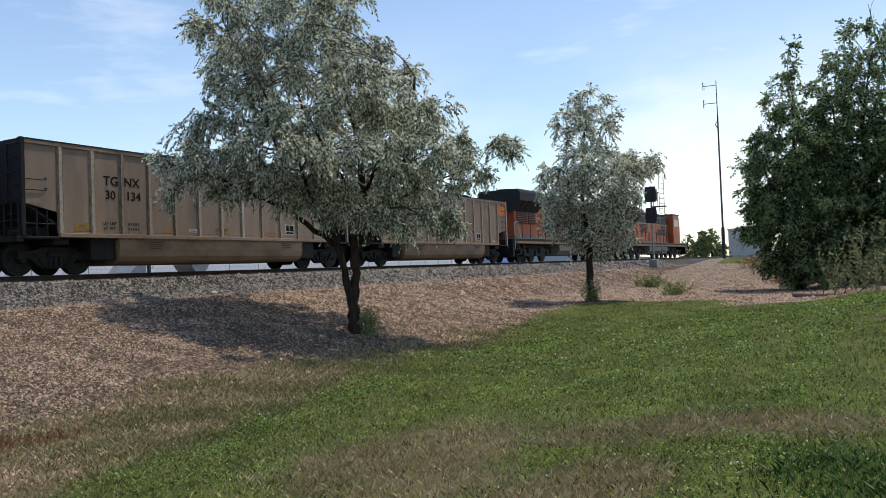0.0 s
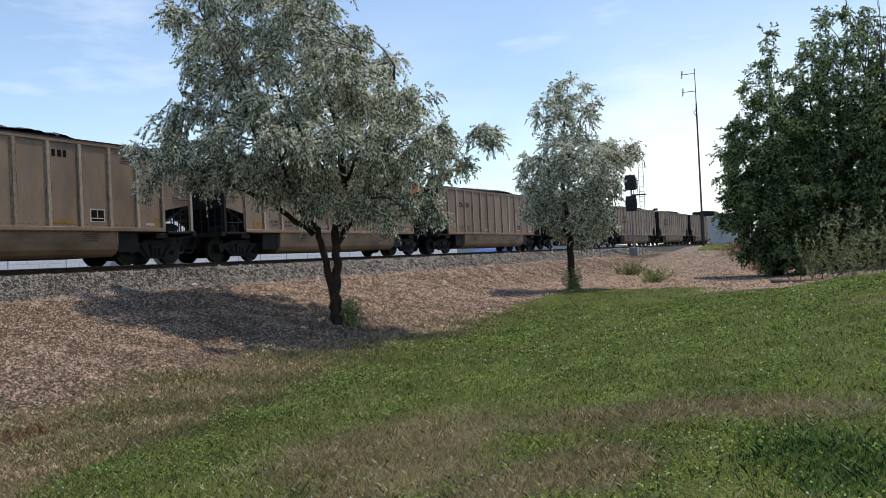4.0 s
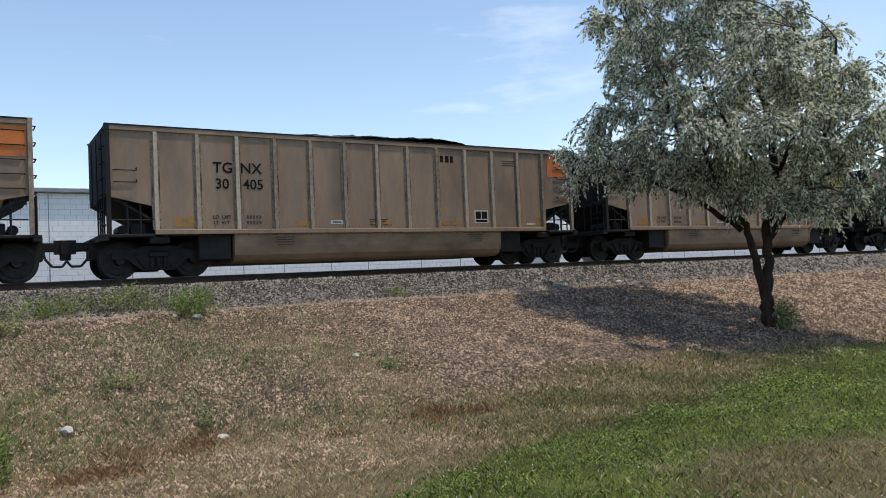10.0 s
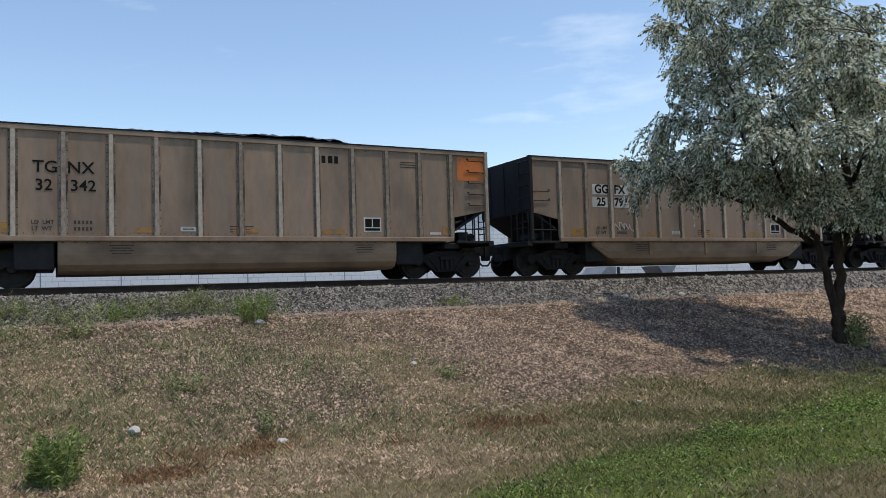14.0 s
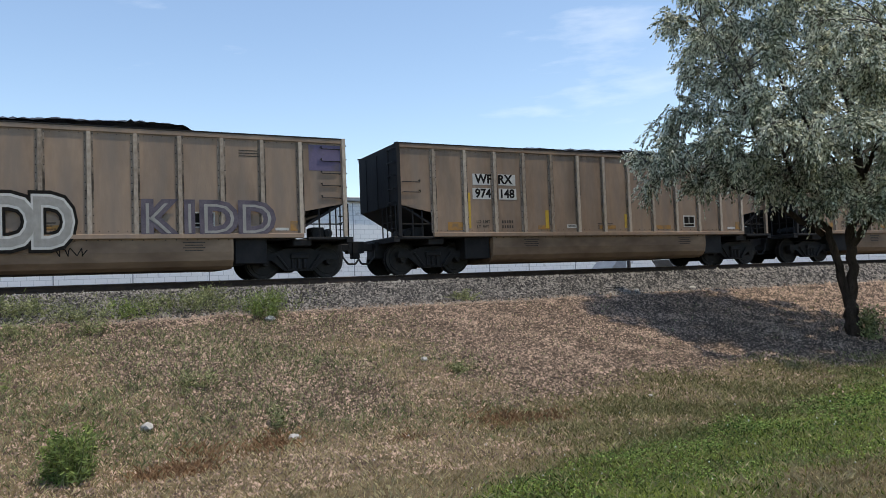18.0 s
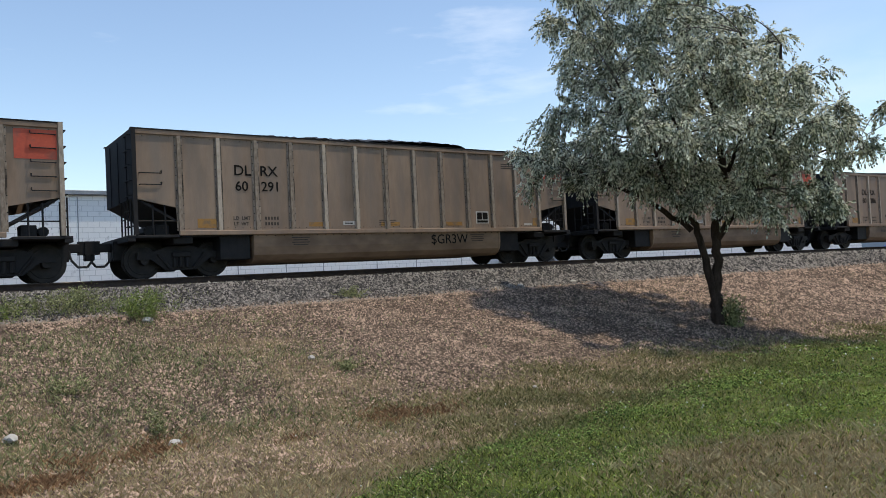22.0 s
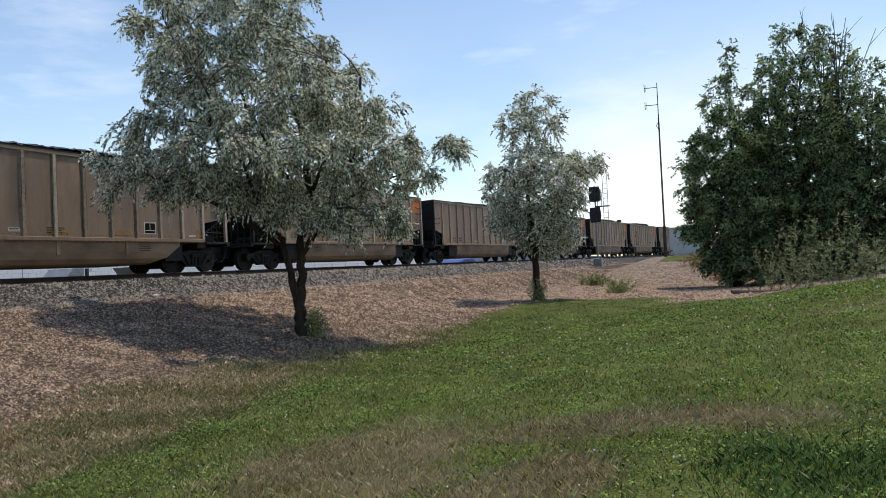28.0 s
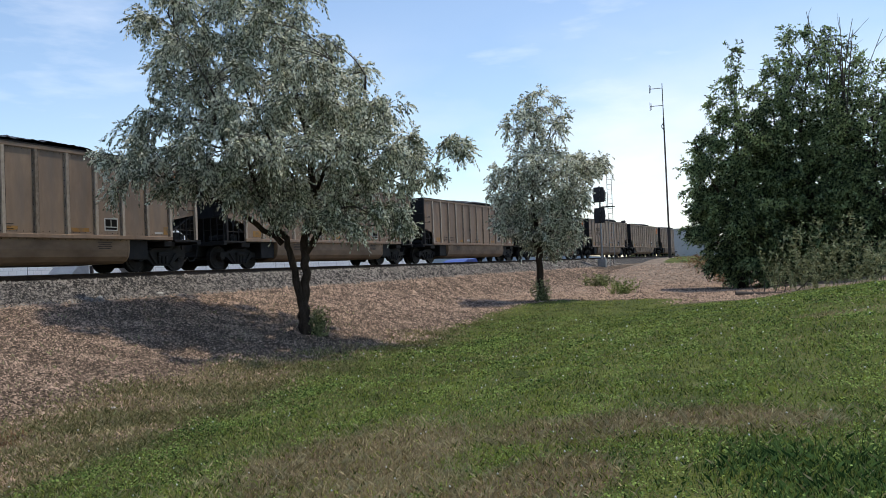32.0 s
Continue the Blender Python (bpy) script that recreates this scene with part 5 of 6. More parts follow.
# the thicket of tall dark trees
def thicket(name, az, dist, outline, stems, seed, label, sprays=62, thin=(1.8, 0.4), extra=()):
    x, y, z = place_by(az, dist)
    return tree(name, (x, y, z), facing(x, y), lobes_in(outline, 0.86, 0.8, 0.75, seed, thin, extra), stems, "leaf_dark", "bark", sprays * 1.05, (0.145, 0.042), 0.45, seed, label, 0.46, "dark trunk almost hidden by leaves", 0.75)


thicket("willow_tree", 3.2, 43.0, [(0.6, -1.0, 3.0), (1.9, -2.2, 3.0), (3.5, -3.0, 3.0), (4.9, -2.6, 2.6), (6.2, -2.4, 2.4), (7.5, -2.5, 2.4), (8.8, -1.6, 2.2), (9.9, -1.3, 1.7), (10.9, -0.9, 1.4), (11.7, -0.5, 0.9), (12.5, -0.1, 0.5)],
        [[(0, 0, 0, 0.28), (0.2, 0, 3, 0.22), (0.1, 0, 6, 0.12), (0.2, 0, 10.0, 0.03)], [(0.1, 0, 3, 0.12), (-1.2, -0.3, 6, 0.06), (-1.9, -0.3, 8, 0.03)]], 31, "tall dark green bushy tree beside the gravel yard")
thicket("willow_tree", -1.4, 44.5, [(0.6, -3.2, 3.2), (2.6, -3.3, 3.4), (4.4, -3.3, 3.4), (6.2, -3.1, 3.2), (8.0, -2.8, 2.7), (9.6, -2.4, 2.7), (10.9, -2.2, 2.7), (11.9, -2.0, 2.6), (12.8, -1.6, 2.0), (13.6, -0.6, 1.2)],
        [[(0, 0, 0, 0.3), (0.1, 0, 4, 0.22), (-0.2, 0, 8, 0.1), (0.3, 0, 11.4, 0.02)], [(0, 0, 2, 0.15), (1.5, 0.3, 7, 0.1), (1.6, 0.2, 9.8, 0.02)], [(0, 0, 2, 0.13), (-1.3, 0.3, 7, 0.09), (-1.5, 0.2, 9.4, 0.02)]], 32, "tallest dark green tree of the thicket with an airy top", 58, (1.9, 0.2))
thicket("willow_tree", -5.2, 43.0, [(0.6, -2.4, 2.8), (2.4, -2.6, 3.0), (4.2, -2.6, 3.2), (5.9, -2.5, 3.0), (7.6, -2.3, 2.6), (9.0, -1.8, 2.0), (10.3, -0.9, 1.2)],
        [[(0, 0, 0, 0.26), (0.1, 0, 4, 0.18), (0.2, 0, 7.6, 0.03)]], 33, "dark green bushy tree at the edge of the thicket", 56, (1.8, 0.25))


def dead_branches():
    g = np.random.RandomState(77)
    x, y, z = place_by(-3.6, 43.6)
    h = Heap()
    for k in range(9):
        a = np.array([g.normal(0, 0.25), g.normal(0, 0.2), 6.0 + g.rand()])
        b = a + np.array([g.normal(0.5, 0.6), g.normal(0, 0.3), 5.5 + 2.2 * g.rand()])
        p = bend(a, b, g, 0, 0.04, 8)
        h.add(limb(p, 0.06, 0.012, 5))
        for j in (4, 5, 6):
            h.add(limb(bend(p[j], p[j] + np.array([g.normal(0, 0.5), g.normal(0, 0.3), 0.9]), g, 0, 0.06, 4), 0.02, 0.006, 4))
    h.add(limb(bend((0, 0, 0), (0, 0, 6.5), g, 0, 0.02), 0.14, 0.09, 7))
    ob = new("dead_tree", h.mesh("dead_tree", M["twig"]))
    ob.matrix_world = Matrix.Translation((x, y, z)) @ Matrix.Rotation(facing(x, y), 4, "Z")
    tagged(ob, "bare grey dead branches rising out of the thicket", "dead tree")


dead_branches()


def fallen_log(az, dist, length, turn, seed):
    g = np.random.RandomState(seed)
    x, y, z = place_by(az, dist)
    h = Heap()
    p = bend((-length / 2, 0, 0.13), (length / 2, 0, 0.1), g, 0.0, 0.02, 9)
    h.add(limb(p, 0.11, 0.05, 8))
    for k in range(5):
        q = p[2 + k]
        h.add(limb(bend(q, q + np.array([g.normal(0, 0.3), g.normal(0, 0.3), 0.5 + 0.4 * g.rand()]), g, 0, 0.08, 5), 0.025, 0.008, 4))
    ob = new("fallen_log", h.mesh("fallen_log", M["twig"]))
    ob.matrix_world = Matrix.Translation((x, y, z)) @ Matrix.Rotation(turn, 4, "Z")
    tagged(ob, "weathered grey-brown fallen log with broken twigs in front of the thicket", "log")


fallen_log(1.0, 35.0, 3.2, radians(-70), 91)


def bushy(name, x, y, w, h, n, leaf, size, seed, label, category="shrub", stalk=0.006, droop=0.1):
    """A weed or shrub: stalks that fan out from the ground, leaves along each."""
    g = np.random.RandomState(seed)
    hp, pts, heads = Heap(), [], []
    for _ in range(n):
        a = np.array([g.normal(0, w * 0.22), g.normal(0, w * 0.22), -0.03])
        b = a + np.array([g.normal(0, w * 0.25), g.normal(0, w * 0.25), h * g.uniform(0.5, 1.05)])
        p = bend(a, b, g, 0, 0.08, 6)
        hp.add(limb(p, stalk, stalk * 0.4, 3))
        k = int(10 + 14 * h)
        t = np.sort(g.uniform(0.1, 1.02, k))
        q = np.stack([np.interp(t, np.linspace(0, 1, 6), p[:, c]) for c in range(3)], 1) + g.normal(0, 0.02, (k, 3))
        d = g.normal(0, 1, (k, 3))
        d[:, 2] = np.abs(d[:, 2]) * 0.6 + 0.25
        pts.append(q)
        heads.append(d * 1.3)
    base = new(name)
    base.location = (x, y, height1(x, y))
    tagged(part("stalk", hp.mesh("stalk", M["leaf_weed"]), None, base), kind="stuff")
    v, f = leaves(np.concatenate(pts), np.concatenate(heads), g, size[0], size[1], droop)
    tagged(part("foliage", quick_mesh("foliage", v, f, M[leaf]), None, base), kind="stuff")
    return tagged(base, label, category)


bushy("shrub", 50.0, 11.4, 1.9, 0.85, 60, "leaf_weed", (0.16, 0.035), 101, "low grey-green shrub on the gravel bank")
bushy("shrub", 38.2, 7.6, 1.2, 0.8, 60, "leaf_bright", (0.11, 0.02), 102, "low bright green shrub on the gravel bank")
bushy("sucker_shoots", 17.45, 11.7, 0.55, 0.8, 45, "leaf_weed", (0.09, 0.02), 103, "leafy green shoots round the foot of the trunk", "shoots")
bushy("sucker_shoots", 33.2, 10.2, 0.8, 1.0, 40, "leaf_weed", (0.1, 0.022), 104, "leafy green shoots round the foot of the trunk", "shoots")
bushy("tall_weed", 0.12, 9.85, 0.48, 0.62, 110, "leaf_bright", (0.1, 0.011), 105, "thick bright green weed at the foot of the bank", "weed")
for k, (x, y, w, h, n, leaf) in enumerate(((4.15, 16.8, 0.95, 0.6, 100, "leaf_bright"), (2.7, 17.6, 1.0, 0.48, 50, "leaf_weed"), (1.5, 17.3, 1.0, 0.45, 45, "leaf_bright"), (0.5, 17.1, 1.1, 0.4, 45, "leaf_weed"), (3.4, 17.5, 0.9, 0.36, 30, "leaf_weed"), (2.0, 17.7, 0.9, 0.36, 30, "leaf_weed"),
                                              (-0.5, 17.7, 1.0, 0.4, 50, "leaf_weed"), (-1.4, 17.8, 1.0, 0.42, 60, "leaf_bright"), (9.5, 17.4, 0.7, 0.26, 40, "leaf_weed"), (3.2, 17.9, 0.7, 0.45, 30, "leaf_weed"),
                                              (-1.6, 15.2, 1.2, 0.5, 70, "leaf_bright"), (-2.2, 14.2, 1.4, 0.5, 70, "leaf_weed"), (-1.3, 13.4, 1.2, 0.4, 60, "leaf_bright"), (-0.6, 16.2, 0.8, 0.35, 40, "leaf_weed"),
                                              (0.7, 16.3, 0.7, 0.32, 30, "leaf_weed"), (2.0, 12.8, 0.5, 0.3, 26, "leaf_weed"), (2.9, 10.9, 0.35, 0.42, 16, "leaf_weed"), (6.6, 12.3, 0.4, 0.22, 22, "leaf_weed"))):
    bushy("weed", x, y, w, h, n, leaf, (0.085, 0.01), 110 + k, "loose grey-green weed on the gravel bank" if leaf == "leaf_weed" else "loose bright green weed on the gravel bank", "weed", 0.004)
for k, (az, dist, w, h) in enumerate(((0.6, 36.5, 1.6, 2.1), (-0.8, 36.0, 1.5, 3.0), (-2.0, 35.5, 1.8, 1.8), (-3.2, 35.5, 1.6, 3.2), (-4.2, 35.0, 1.6, 2.0), (-5.4, 35.0, 2.0, 1.7), (-6.6, 34.5, 2.0, 1.7))):
    x, y, z = place_by(az, dist)
    bushy("tall_weed", x, y, w, h, 13, "leaf_pale", (0.17, 0.024), 140 + k, "tall pale stalky weed in front of the thicket", "weed", 0.012)
for k, (az, dist) in enumerate(((5.6, 60.0), (4.8, 57.0), (4.0, 52.0))):
    x, y, z = place_by(az, dist)
    bushy("dry_weed", x, y, 2.2, 1.0, 60, "rusty_straw", (0.16, 0.02), 150 + k, "rust-brown dry weed at the edge of the yard", "weed", 0.008)


# ---------------------------------------------------------------- what covers the ground
def pick(n, x0, x1, y0, y1, seed, keep):
    """n random places in a field, thinned by keep(x, y) in 0..1 and by distance from the lawn's edge."""
    g = np.random.RandomState(seed)
    got = []
    have = 0
    while have < n:
        x, y = g.uniform(x0, x1, 400000), g.uniform(y0, y1, 400000)
        k = keep(x, y) * np.clip((7.5 / np.hypot(x, y)) ** 1.5, 0.02, 1)
        m = g.rand(len(x)) < k
        got.append(np.stack([x[m], y[m]], 1))
        have += int(m.sum())
    p = np.concatenate(got)[:n]
    return p[:, 0], p[:, 1], g


OCT_V = np.array([(1, 0, 0), (-1, 0, 0), (0, 1, 0), (0, -1, 0), (0, 0, 1), (0, 0, -1)], float)
OCT_F = np.array([(0, 2, 4), (2, 1, 4), (1, 3, 4), (3, 0, 4), (2, 0, 5), (1, 2, 5), (3, 1, 5), (0, 3, 5)])
CHIP_V = np.array([(1, 0.1, -0.35), (-0.1, 1, -0.35), (-1, -0.1, -0.35), (0.1, -1, -0.35), (0.2, -0.1, 0.72)])
CHIP_F = np.array([(0, 1, 4), (1, 2, 4), (2, 3, 4), (3, 0, 4)])


def stones(name, n, field, keep, size, mat, seed, label):
    x, y, g = pick(n, *field, seed, keep)
    z = height(x, y)
    far = np.clip(np.hypot(x, y) / 16.0, 1.0, 2.2)
    r = size * g.lognormal(0, 0.35, n) * far
    v = CHIP_V[None] * (r[:, None] * g.uniform(0.6, 1.3, (n, 3)))[:, None] * g.uniform(0.7, 1.3, (n, 5, 1))
    a = g.uniform(0, 6.283, n)
    c, s_ = np.cos(a)[:, None], np.sin(a)[:, None]
    v = np.stack([v[:, :, 0] * c - v[:, :, 1] * s_, v[:, :, 0] * s_ + v[:, :, 1] * c + v[:, :, 2] * 0.2, v[:, :, 2]], 2)
    v += np.stack([x, y, z + 0.25 * r], 1)[:, None]
    f = (CHIP_F[None] + 5 * np.arange(n)[:, None, None]).reshape(-1, 3)
    return tagged(new(name, quick_mesh(name, v.reshape(-1, 3), f, mat)), label, "gravel", kind="stuff")


def bank(x, y):
    lawn, dry, grey, sand = zones(x, y)
    d = track_off(x, y)
    return step(3.7, 4.4, d) * (1 - lawn) * (1 - 0.5 * dry) * ((d < 13) | (x > 30))


def shoulder(x, y):
    d = track_off(x, y)
    return (d > 1.35) * (d < 4.1) * (1 - 0.6 * step(3.3, 4.1, d)) * 1.0 + 0.0 * x


stones("bank_gravel", 175000, (-6, 62, 0, 18.5), bank, 0.016, M["stone"], 201, "loose tan and pinkish-brown gravel of the bank")
stones("track_ballast", 75000, (-6, 75, 12, 20.2), shoulder, 0.019, M["ballast"], 202, "coarse grey ballast beside the rails")


def blades(name, n, field, keep, tall, wide, mat, seed, label, lean=0.5, category="grass"):
    """Grass blades: a bent two-triangle ribbon that ends in a point."""
    x, y, g = pick(n, *field, seed, keep)
    z = height(x, y)
    far = np.clip(np.hypot(x, y) / 9.0, 1.0, 2.6)
    h = tall * np.minimum(g.lognormal(0, 0.35, n), 1.9)
    w = wide * far * g.uniform(0.7, 1.3, n)
    a, b = g.uniform(0, 6.283, n), g.uniform(0, 6.283, n)
    off = h * np.minimum(np.abs(g.normal(0, lean, n)), 1.1)
    p = np.stack([x, y, z - 0.004], 1)
    s_ = np.stack([np.cos(a) * w, np.sin(a) * w, 0 * w], 1)
    mid = p + np.stack([np.cos(b) * off * 0.35, np.sin(b) * off * 0.35, h * 0.6], 1)
    tip = p + np.stack([np.cos(b) * off, np.sin(b) * off, h * 0.95], 1)
    v = np.stack([p - s_, p + s_, mid + s_ * 0.7, tip], 1).reshape(-1, 3)
    return tagged(new(name, quick_mesh(name, v, np.arange(4 * n).reshape(n, 4), mat)), label, category, kind="stuff")


def verge(x, y):
    """The ragged strip of dull weeds between lawn and gravel."""
    e, s_ = lawn_edge(x), stone_edge(x) + 0.45
    n_ = 0.35 * wave(x, y, 1.3, 45)
    return step(-1.3, 0.1, y - e + n_) * (1 - step(-0.5, 0.5, y - s_ + n_)) * step(4.5, 8.5, x) * (1 - step(26, 31, x))


def lawn_at(x, y):
    lawn, dry, grey, sand = zones(x, y)
    clump = (0.45 + 0.55 * step(-0.5, 0.45, wave(x, y, 3.1, 46))) * (0.15 + 0.85 * step(0.0, 3.5, x))
    return lawn * (1 - 0.55 * bare(x, y)) * clump * (1 - 0.6 * verge(x, y))


def straw_at(x, y):
    lawn, dry, grey, sand = zones(x, y)
    return np.clip(lawn * bare(x, y) + 0.55 * dry + 0.1 * lawn + 0.2 * verge(x, y), 0, 1)


def verge_at(x, y):
    lawn, dry, grey, sand = zones(x, y)
    return np.clip(verge(x, y) * (0.35 + 0.65 * step(-0.5, 0.5, wave(x, y, 2.2, 47))) + 0.12 * lawn, 0, 1)


def rust_at(x, y):
    out = 0 * x
    for cx, cy, rx, ry in ((6.4, 10.1, 0.6, 0.3), (2.3, 10.45, 0.55, 0.28), (3.95, 9.8, 0.35, 0.15), (1.3, 9.8, 0.4, 0.15)):
        out = np.maximum(out, np.exp(-((x - cx) / rx) ** 2 - ((y - cy) / ry) ** 2))
    return out * step(-0.6, 0.5, wave(x, y, 4.0, 48))


def weedy_at(x, y):
    lawn, dry, grey, sand = zones(x, y)
    d = track_off(x, y)
    left = (1 - step(3.5, 8.5, x)) * step(4.2, 5.2, d) * (1 - step(10.2, 11.5, d)) * (0.3 + 0.7 * step(-1.0, 1.3, wave(x, y, 1.5, 41) + 0.6 * wave(x, y, 4.4, 42)))
    top = np.exp(-((d - 3.3) / 0.45) ** 2) * (1 - step(4.2, 6.5, x)) * 0.9
    return np.clip(np.maximum(left, top) * (d < 13) + 0.02 * (1 - lawn) * (d > 4) * (d < 12), 0, 1)


def lush_at(x, y):
    lawn, dry, grey, sand = zones(x, y)
    e = lawn_edge(x)
    band = np.exp(-((y - (e - 0.45)) / 0.5) ** 2) * (1 - step(11, 14, x)) * step(3.0, 5.0, x) * step(-0.5, 0.2, wave(x, y, 2.0, 49))
    for cx, cy, rx, ry in ((6.1, 7.4, 0.8, 0.25), (8.5, 7.5, 0.8, 0.35), (7.0, 7.0, 0.5, 0.2), (11.5, 8.0, 1.2, 0.3), (19.4, 7.4, 2.0, 0.5)):
        band = np.maximum(band, 1.5 * np.exp(-((x - cx) / rx) ** 2 - ((y - cy) / ry) ** 2))
    patch = step(-0.6, 1.1, wave(x, y, 2.6, 43) + 0.7 * wave(x, y, 6.5, 50)) * 0.42 + 0.05
    return lawn * np.maximum(band, patch) * (1 - bare(x, y))


blades("lawn_grass", 190000, (-1.5, 34, -7, 11), lawn_at, 0.04, 0.0042, M["grass"], 211, "short mown green lawn grass with yellowish blades", 0.7)
def deep_at(x, y):
    """A lusher, taller tuft of the lawn."""
    return np.exp(-((x - 6.3) / 0.8) ** 4 - ((y + 0.15) / 0.75) ** 4) * step(-1.2, 0.3, wave(x, y, 3.4, 51))


blades("lush_grass", 5200, (4.5, 8, -2, 1.5), deep_at, 0.055, 0.0045, M["grass_lush"], 216, "lush deep green tuft of taller lawn grass", 0.6)
blades("dry_grass", 105000, (-4, 22, -3, 17), straw_at, 0.05, 0.0035, M["straw"], 212, "short dry straw-coloured grass in patches", 0.9)
blades("verge_grass", 52000, (4, 31, 6, 12), verge_at, 0.05, 0.0042, M["leaf_verge"], 215, "dull olive-green weeds between the lawn and the gravel", 0.7, "weeds")
blades("rust_weed", 4200, (-1, 11, 8.5, 12), rust_at, 0.06, 0.0035, M["rusty_straw"], 213, "rust-red dry weed in flat patches", 0.9)
blades("bank_weed", 46000, (-5, 22, 8, 18.6), weedy_at, 0.06, 0.0028, M["leaf_weed"], 214, "thin grey-green weeds between the stones", 0.6, "weeds")


def broad_leaves(name, n, field, keep, size, up, mat, seed, label):
    x, y, g = pick(n, *field, seed, keep)
    z = height(x, y) + g.uniform(0.01, up, n)
    far = np.clip(np.hypot(x, y) / 9.0, 1.0, 2.2)[:, None]
    d = g.normal(0, 1, (n, 3)) * np.array([1, 1, 0.45])
    d /= np.linalg.norm(d, axis=1, keepdims=True)
    s_ = np.cross(d, np.array([0, 0, 1.0]) + g.normal(0, 0.35, (n, 3)))
    s_ /= np.linalg.norm(s_, axis=1, keepdims=True)
    L = size * far * g.uniform(0.6, 1.3, (n, 1))
    p = np.stack([x, y, z], 1)
    v = np.stack([p, p + d * L * 0.55 + s_ * L * 0.42, p + d * L, p + d * L * 0.55 - s_ * L * 0.42], 1).reshape(-1, 3)
    return tagged(new(name, quick_mesh(name, v, np.arange(4 * n).reshape(n, 4), mat)), label, "clover", kind="stuff")


broad_leaves("clover", 110000, (2.5, 28, -6, 10.5), lush_at, 0.024, 0.065, M["clover"], 221, "clumps of bright green clover in the lawn")


def flower_at(x, y):
    lawn, dry, grey, sand = zones(x, y)
    return lawn * 0.8 + 0.2 * dry


def flowers():
    x, y, g = pick(260, 3, 26, -5, 10, 231, flower_at)
    z = height(x, y) + 0.06
    r = 0.011 * np.clip(np.hypot(x, y) / 9, 1, 2.5)
    v = OCT_V[None] * r[:, None, None] + np.stack([x, y, z], 1)[:, None]
    f = (OCT_F[None] + 6 * np.arange(260)[:, None, None]).reshape(-1, 3)
    tagged(new("clover_flower", quick_mesh("clover_flower", v.reshape(-1, 3), f, M["flower"])), "small white clover flowers dotted over the lawn", "flowers", kind="stuff")


flowers()


def rock(x, y, r, seed, name="rock", mat="rock", label="pale angular rock on the ground"):
    g = np.random.RandomState(seed)
    bm = bmesh.new()
    bmesh.ops.create_icosphere(bm, subdivisions=2, radius=r)
    for v in bm.verts:
        v.co = Vector((v.co.x * 1.2, v.co.y * 0.9, v.co.z * 0.65)) * (1 + g.normal(0, 0.1))
    ob = new(name, mesh_of(name, bm, M[mat]))
    ob.location = (x, y, height1(x, y) + r * 0.25)
    ob.rotation_euler.z = g.uniform(0, 6)
    tagged(ob, label, "rock")


for k, (x, y, r) in enumerate(((1.13, 11.25, 0.1), (2.95, 10.47, 0.085), (-0.9, 11.2, 0.06), (-1.0, 10.4, 0.05), (9.25, 10.3, 0.05), (4.2, 16.5, 0.1), (15.2, 17.3, 0.08), (17.4, 17.3, 0.09), (6.5, 0.9, 0.028), (6.35, 0.85, 0.022), (6.2, 13.0, 0.07))):
    rock(x, y, r, 300 + k)


# ---------------------------------------------------------------- things beside the line
def white_building():
    b = tagged(new("warehouse"), "long low whitewashed masonry warehouse behind the railway", "building")
    part("wall", box(bmesh.new(), -45, 96, 46, 60, -1.2, 5.1, 0.02), M["wall"], b, "whitewashed masonry wall")
    part("roof", box(bmesh.new(), -45.3, 96.3, 45.7, 60.3, 5.1, 5.35, 0.03), M["coping"], b, "grey metal coping")
    g = np.random.RandomState(4)
    x = -42.0
    while x < 95:
        part("wall_joint", box(bmesh.new(), x, x + 0.05, 45.985, 46.0, -1.0, 5.0), M["coping"], b)
        x += g.uniform(2.6, 4.2)
    return b


white_building()


def behind_the_line():
    """A tarpaulin-covered pile, a loading ramp and a lamp beyond the track."""
    x, y = 73.0, 31.0
    bm = prism(bmesh.new(), [(-2.6, 0), (2.6, 0), (2.4, 0.9), (1.2, 1.35), (-1.0, 1.25), (-2.3, 0.95)], -1.2, 1.2)
    ob = tagged(new("tarpaulin", mesh_of("tarpaulin", bm, M["blue"])), "blue tarpaulin spread over a low heap beyond the track", "tarpaulin")
    ob.location = (x, y, height1(x, y))
    x, y = 30.5, 38.0
    b = tagged(new("loading_ramp"), "small dark concrete loading ramp beyond the track", "ramp")
    b.location = (x, y, height1(x, y))
    part("slope", prism(bmesh.new(), [(-0.9, 0), (1.3, 0), (1.3, 1.5), (0.6, 1.5)], -1, 1), M["coping"], b)
    part("post", box(bmesh.new(), 2.3, 2.42, -0.1, 0.1, 0, 1.5), M["pole"], b)
    part("hopper", prism(bmesh.new(), [(5.0, 1.5), (6.6, 1.5), (6.1, 0.9), (5.5, 0.9)], -0.8, 0.8), M["coping"], b)
    part("hopper_leg", box(bmesh.new(), 5.7, 5.9, -0.1, 0.1, 0, 0.95), M["pole"], b)
    x, y = 140 * math.cos(radians(11.5)), 140 * math.sin(radians(11.5))
    b = tagged(new("street_lamp"), "distant twin-armed street lamp", "street lamp")
    b.location = (x, y, height1(x, y))
    part("pole", tube(bmesh.new(), (0, 0, 0), (0, 0, 7.2), 0.12, 0.08, 8), M["pole"], b)
    part("arm", bar(bmesh.new(), [(0, -1.3, 7.2), (0, 1.3, 7.2)], 0.06), M["pole"], b)
    for s in (-1, 1):
        part("lamp_head", box(bmesh.new(), -0.3, 0.3, s * 1.0, s * 1.7, 7.1, 7.5, 0.05), M["pole"], b)


behind_the_line()


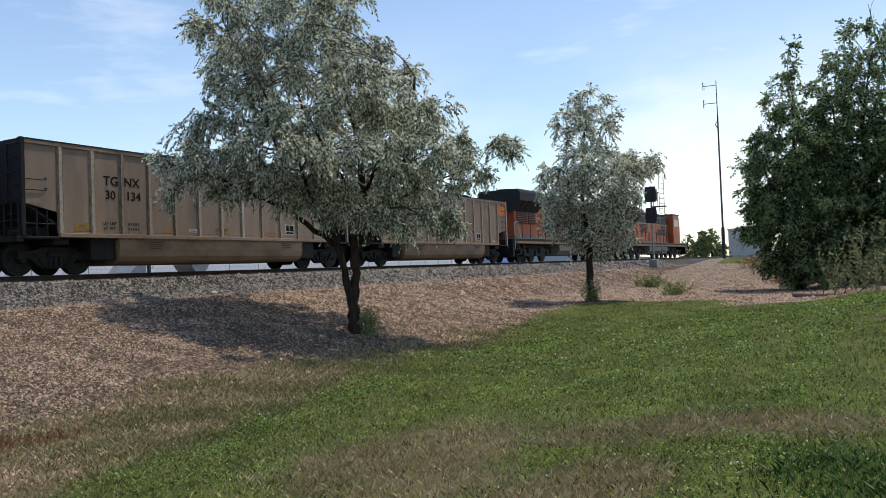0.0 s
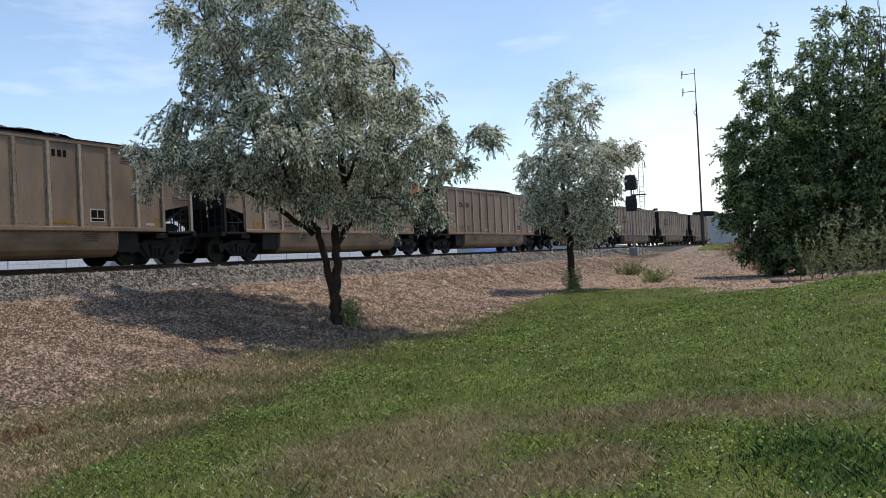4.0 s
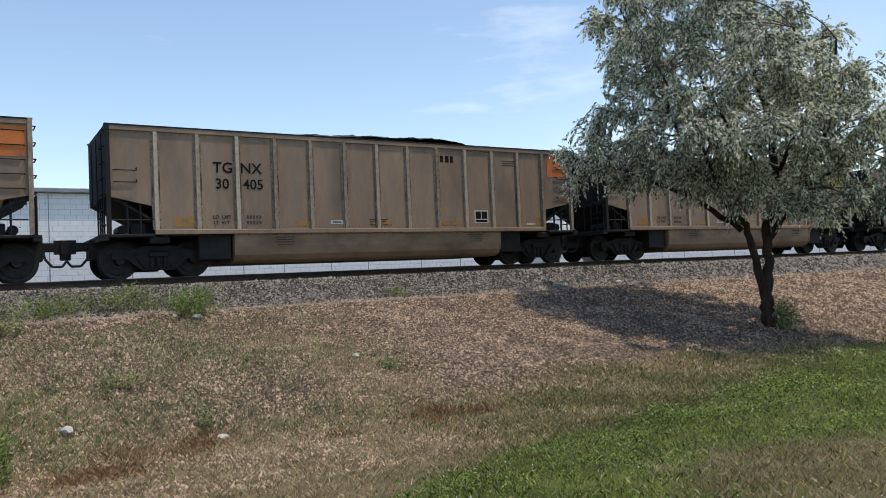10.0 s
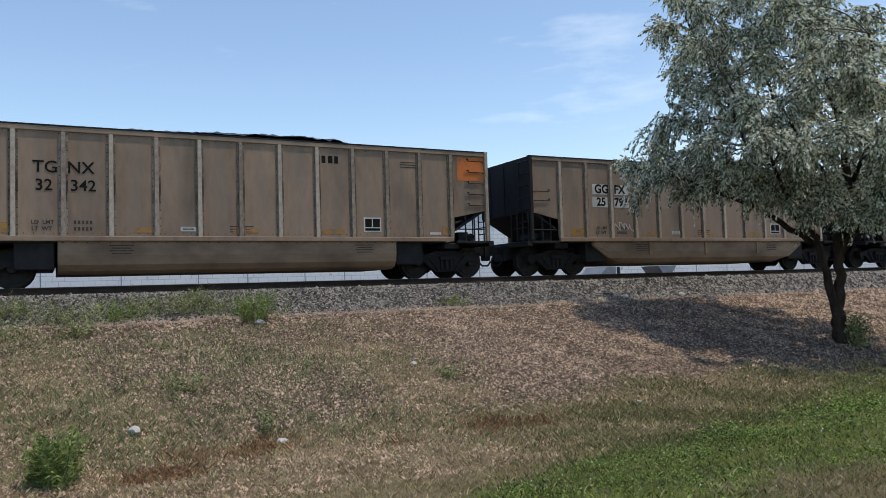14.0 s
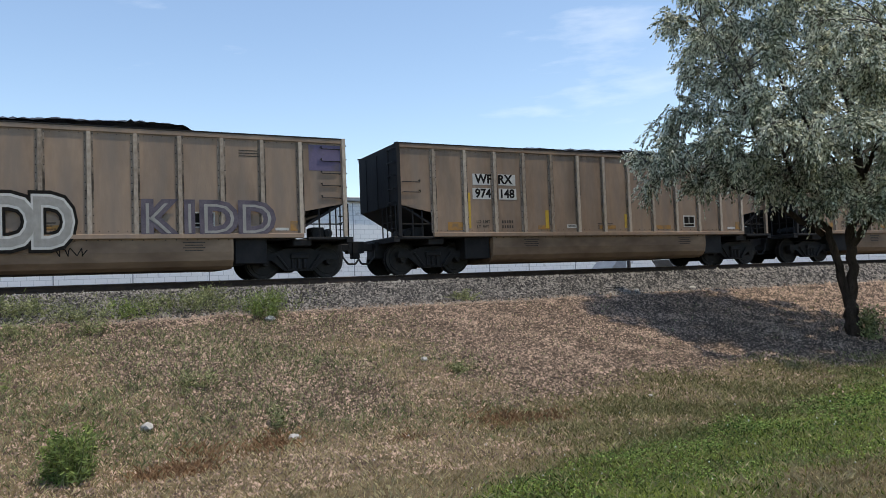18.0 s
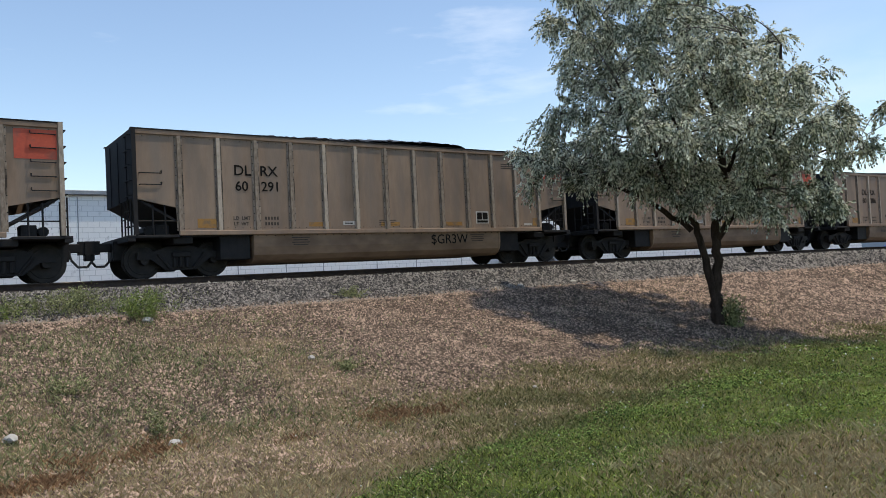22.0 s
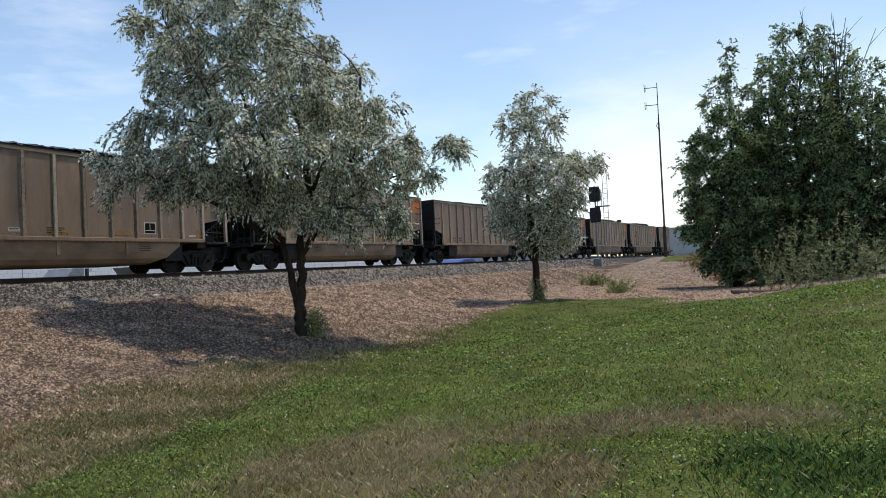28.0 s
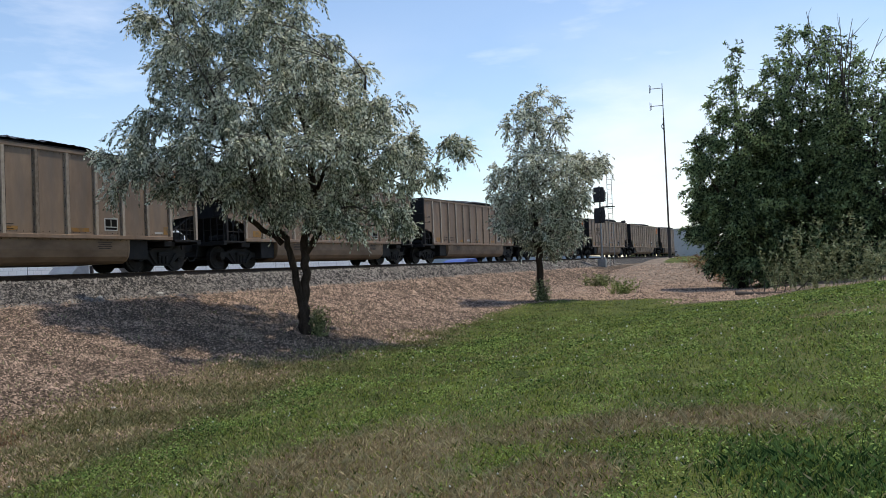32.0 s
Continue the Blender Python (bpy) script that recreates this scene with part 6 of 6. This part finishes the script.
def radio_mast():
    x, y = 68 * math.cos(radians(7.8)), 68 * math.sin(radians(7.8))
    b = tagged(new("radio_mast"), "slender dark steel radio mast with a dipole antenna", "mast")
    b.location = (x, y, height1(x, y))
    part("pole", tube(bmesh.new(), (0, 0, 0), (0, 0, 12.0), 0.085, 0.06, 10), M["pole"], b)
    part("pole_foot", tube(bmesh.new(), (0, 0, -0.1), (0, 0, 2.6), 0.14, 0.14, 10), M["pole"], b)
    part("top_tube", tube(bmesh.new(), (0, 0, 12.0), (0, 0, 15.0), 0.04, 0.03, 8), M["pole"], b)
    part("bracket", bar(bmesh.new(), [(0, 0, 11.6), (-0.02, 0.22, 11.3), (0, 0, 10.9)], 0.03), M["pole"], b)
    for z in (13.1, 14.6):
        a = bar(bmesh.new(), [(0, 0, z), (-0.15, 1.05, z)], 0.03)
        bar(a, [(-0.15, 1.05, z - 0.35), (-0.15, 1.05, z + 0.35)], 0.028)
        bar(a, [(-0.14, 0.95, z - 0.3), (-0.14, 0.95, z + 0.3)], 0.015)
        part("dipole", a, M["pole"], b, "folded dipole antenna arm")


def signal_mast():
    x, y = 66.0, 14.75
    b = tagged(new("railway_signal"), "black railway colour-light signal on a steel mast with ladder and platform", "railway signal")
    b.location = (x, y, height1(x, y))
    part("mast", tube(bmesh.new(), (0, 0, 0), (0, 0, 7.0), 0.09, 0.07, 10), M["galv"], b)
    part("mast_base", box(bmesh.new(), -0.35, 0.35, -0.35, 0.35, -0.1, 0.7, 0.04), M["galv"], b)
    for z in (4.4, 6.2):
        h = part("signal_head", prism(bmesh.new(), [(-0.42, z - 0.6), (0.42, z - 0.6), (0.5, z), (0.42, z + 0.7), (-0.42, z + 0.7), (-0.5, z)], -0.3, -0.12, "x"), M["black"], b, "black oval signal backing")
        for k in (-0.35, 0.02, 0.4):
            part("hood", tube(bmesh.new(), (-0.55, 0, z + k), (-0.3, 0, z + k), 0.15, 0.15, 10), M["black"], h)
    part("relay_box", box(bmesh.new(), -0.1, 0.35, -0.45, 0.15, 5.7, 6.7, 0.04), M["black"], b)
    lad = bmesh.new()
    for yy in (-1.05, -0.65):
        bar(lad, [(0.2, yy, 0.0), (0.2, yy, 7.9)], 0.025)
    part("ladder_rail", lad, M["galv"], b, "pale galvanised ladder")
    for z in np.arange(0.4, 7.9, 0.42):
        part("rung", bar(bmesh.new(), [(0.2, -1.05, z), (0.2, -0.65, z)], 0.018), M["galv"], b)
    pl = box(bmesh.new(), -0.25, 0.5, -1.2, 0.0, 5.15, 5.22)
    for xx, yy in ((-0.2, -0.1), (-0.2, -0.6), (0.45, -0.1), (0.45, -0.6)):
        bar(pl, [(xx, yy, 5.2), (xx, yy, 6.4)], 0.025)
    bar(pl, [(-0.2, -0.1, 6.4), (-0.2, -0.6, 6.4), (0.45, -0.6, 6.4)], 0.025)
    part("platform", pl, M["black"], b, "dark service platform with guard rail")


def equipment_shed():
    x, y = 71.5, 8.6
    b = tagged(new("equipment_shed"), "grey steel railway equipment cabinet with a warning plate", "cabinet")
    b.matrix_world = pose(x, y, height1(x, y) - 0.05, 0, 0, -8)
    part("body", box(bmesh.new(), 0, 3.0, -2.2, 0.8, 0, 2.55, 0.03), M["shed"], b)
    part("roof", box(bmesh.new(), -0.08, 3.08, -2.28, 0.88, 2.55, 2.66, 0.02), M["shed"], b)
    d = part("door", box(bmesh.new(), -0.03, 0.0, -1.5, -0.6, 0.15, 2.2, 0.008), M["shed"], b)
    part("warning_plate", box(bmesh.new(), -0.04, -0.03, -1.2, -0.85, 1.1, 1.65), M["black"], d, "dark warning plate")
    for k in range(4):
        part("hazard_stripe", box(bmesh.new(), -0.02, 0.0, 0.55, 0.78, 0.1 + 0.2 * k, 0.2 + 0.2 * k), M["white"] if k % 2 else M["black"], b)


radio_mast()
signal_mast()
equipment_shed()


def far_things():
    # the hills' haze is only in their colour, no air is modelled
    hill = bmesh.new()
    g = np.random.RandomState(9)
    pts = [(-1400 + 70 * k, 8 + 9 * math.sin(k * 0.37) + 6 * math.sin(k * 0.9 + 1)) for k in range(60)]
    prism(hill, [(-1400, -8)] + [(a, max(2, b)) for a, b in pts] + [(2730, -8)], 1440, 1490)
    ob = tagged(new("hill", mesh_of("hill", hill, M["hill"])), "low hills on the horizon, distance haze painted in as pale blue-grey", "hill", kind="structure")
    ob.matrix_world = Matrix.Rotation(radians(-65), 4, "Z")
    for k, (az, dist, h) in enumerate(((9.3, 150, 5.6), (8.6, 165, 6.6), (8.0, 180, 4.4), (10.2, 170, 6.0), (6.6, 200, 6.0), (5.4, 210, 7.0))):
        x, y = dist * math.cos(radians(az)), dist * math.sin(radians(az))
        rows = [(0.2 * h, -0.3 * h, 0.3 * h), (0.5 * h, -0.36 * h, 0.33 * h), (0.75 * h, -0.24 * h, 0.28 * h), (0.97 * h, -0.06 * h, 0.08 * h)]
        tree("roadside_tree", (x, y, height1(x, y) - 0.1), facing(x, y), lobes_in(rows, 0.2 * h, 0.16 * h, 0.8, 50 + k), [[(0, 0, 0, 0.2), (0, 0, h * 0.5, 0.12), (0, 0, h * 0.9, 0.03)]], "tree_far", "bark", 21, (0.4, 0.12), 0.2, 60 + k,
             "distant yellow-green roadside tree", 0.7, "thin dark trunk")


far_things()
motions()
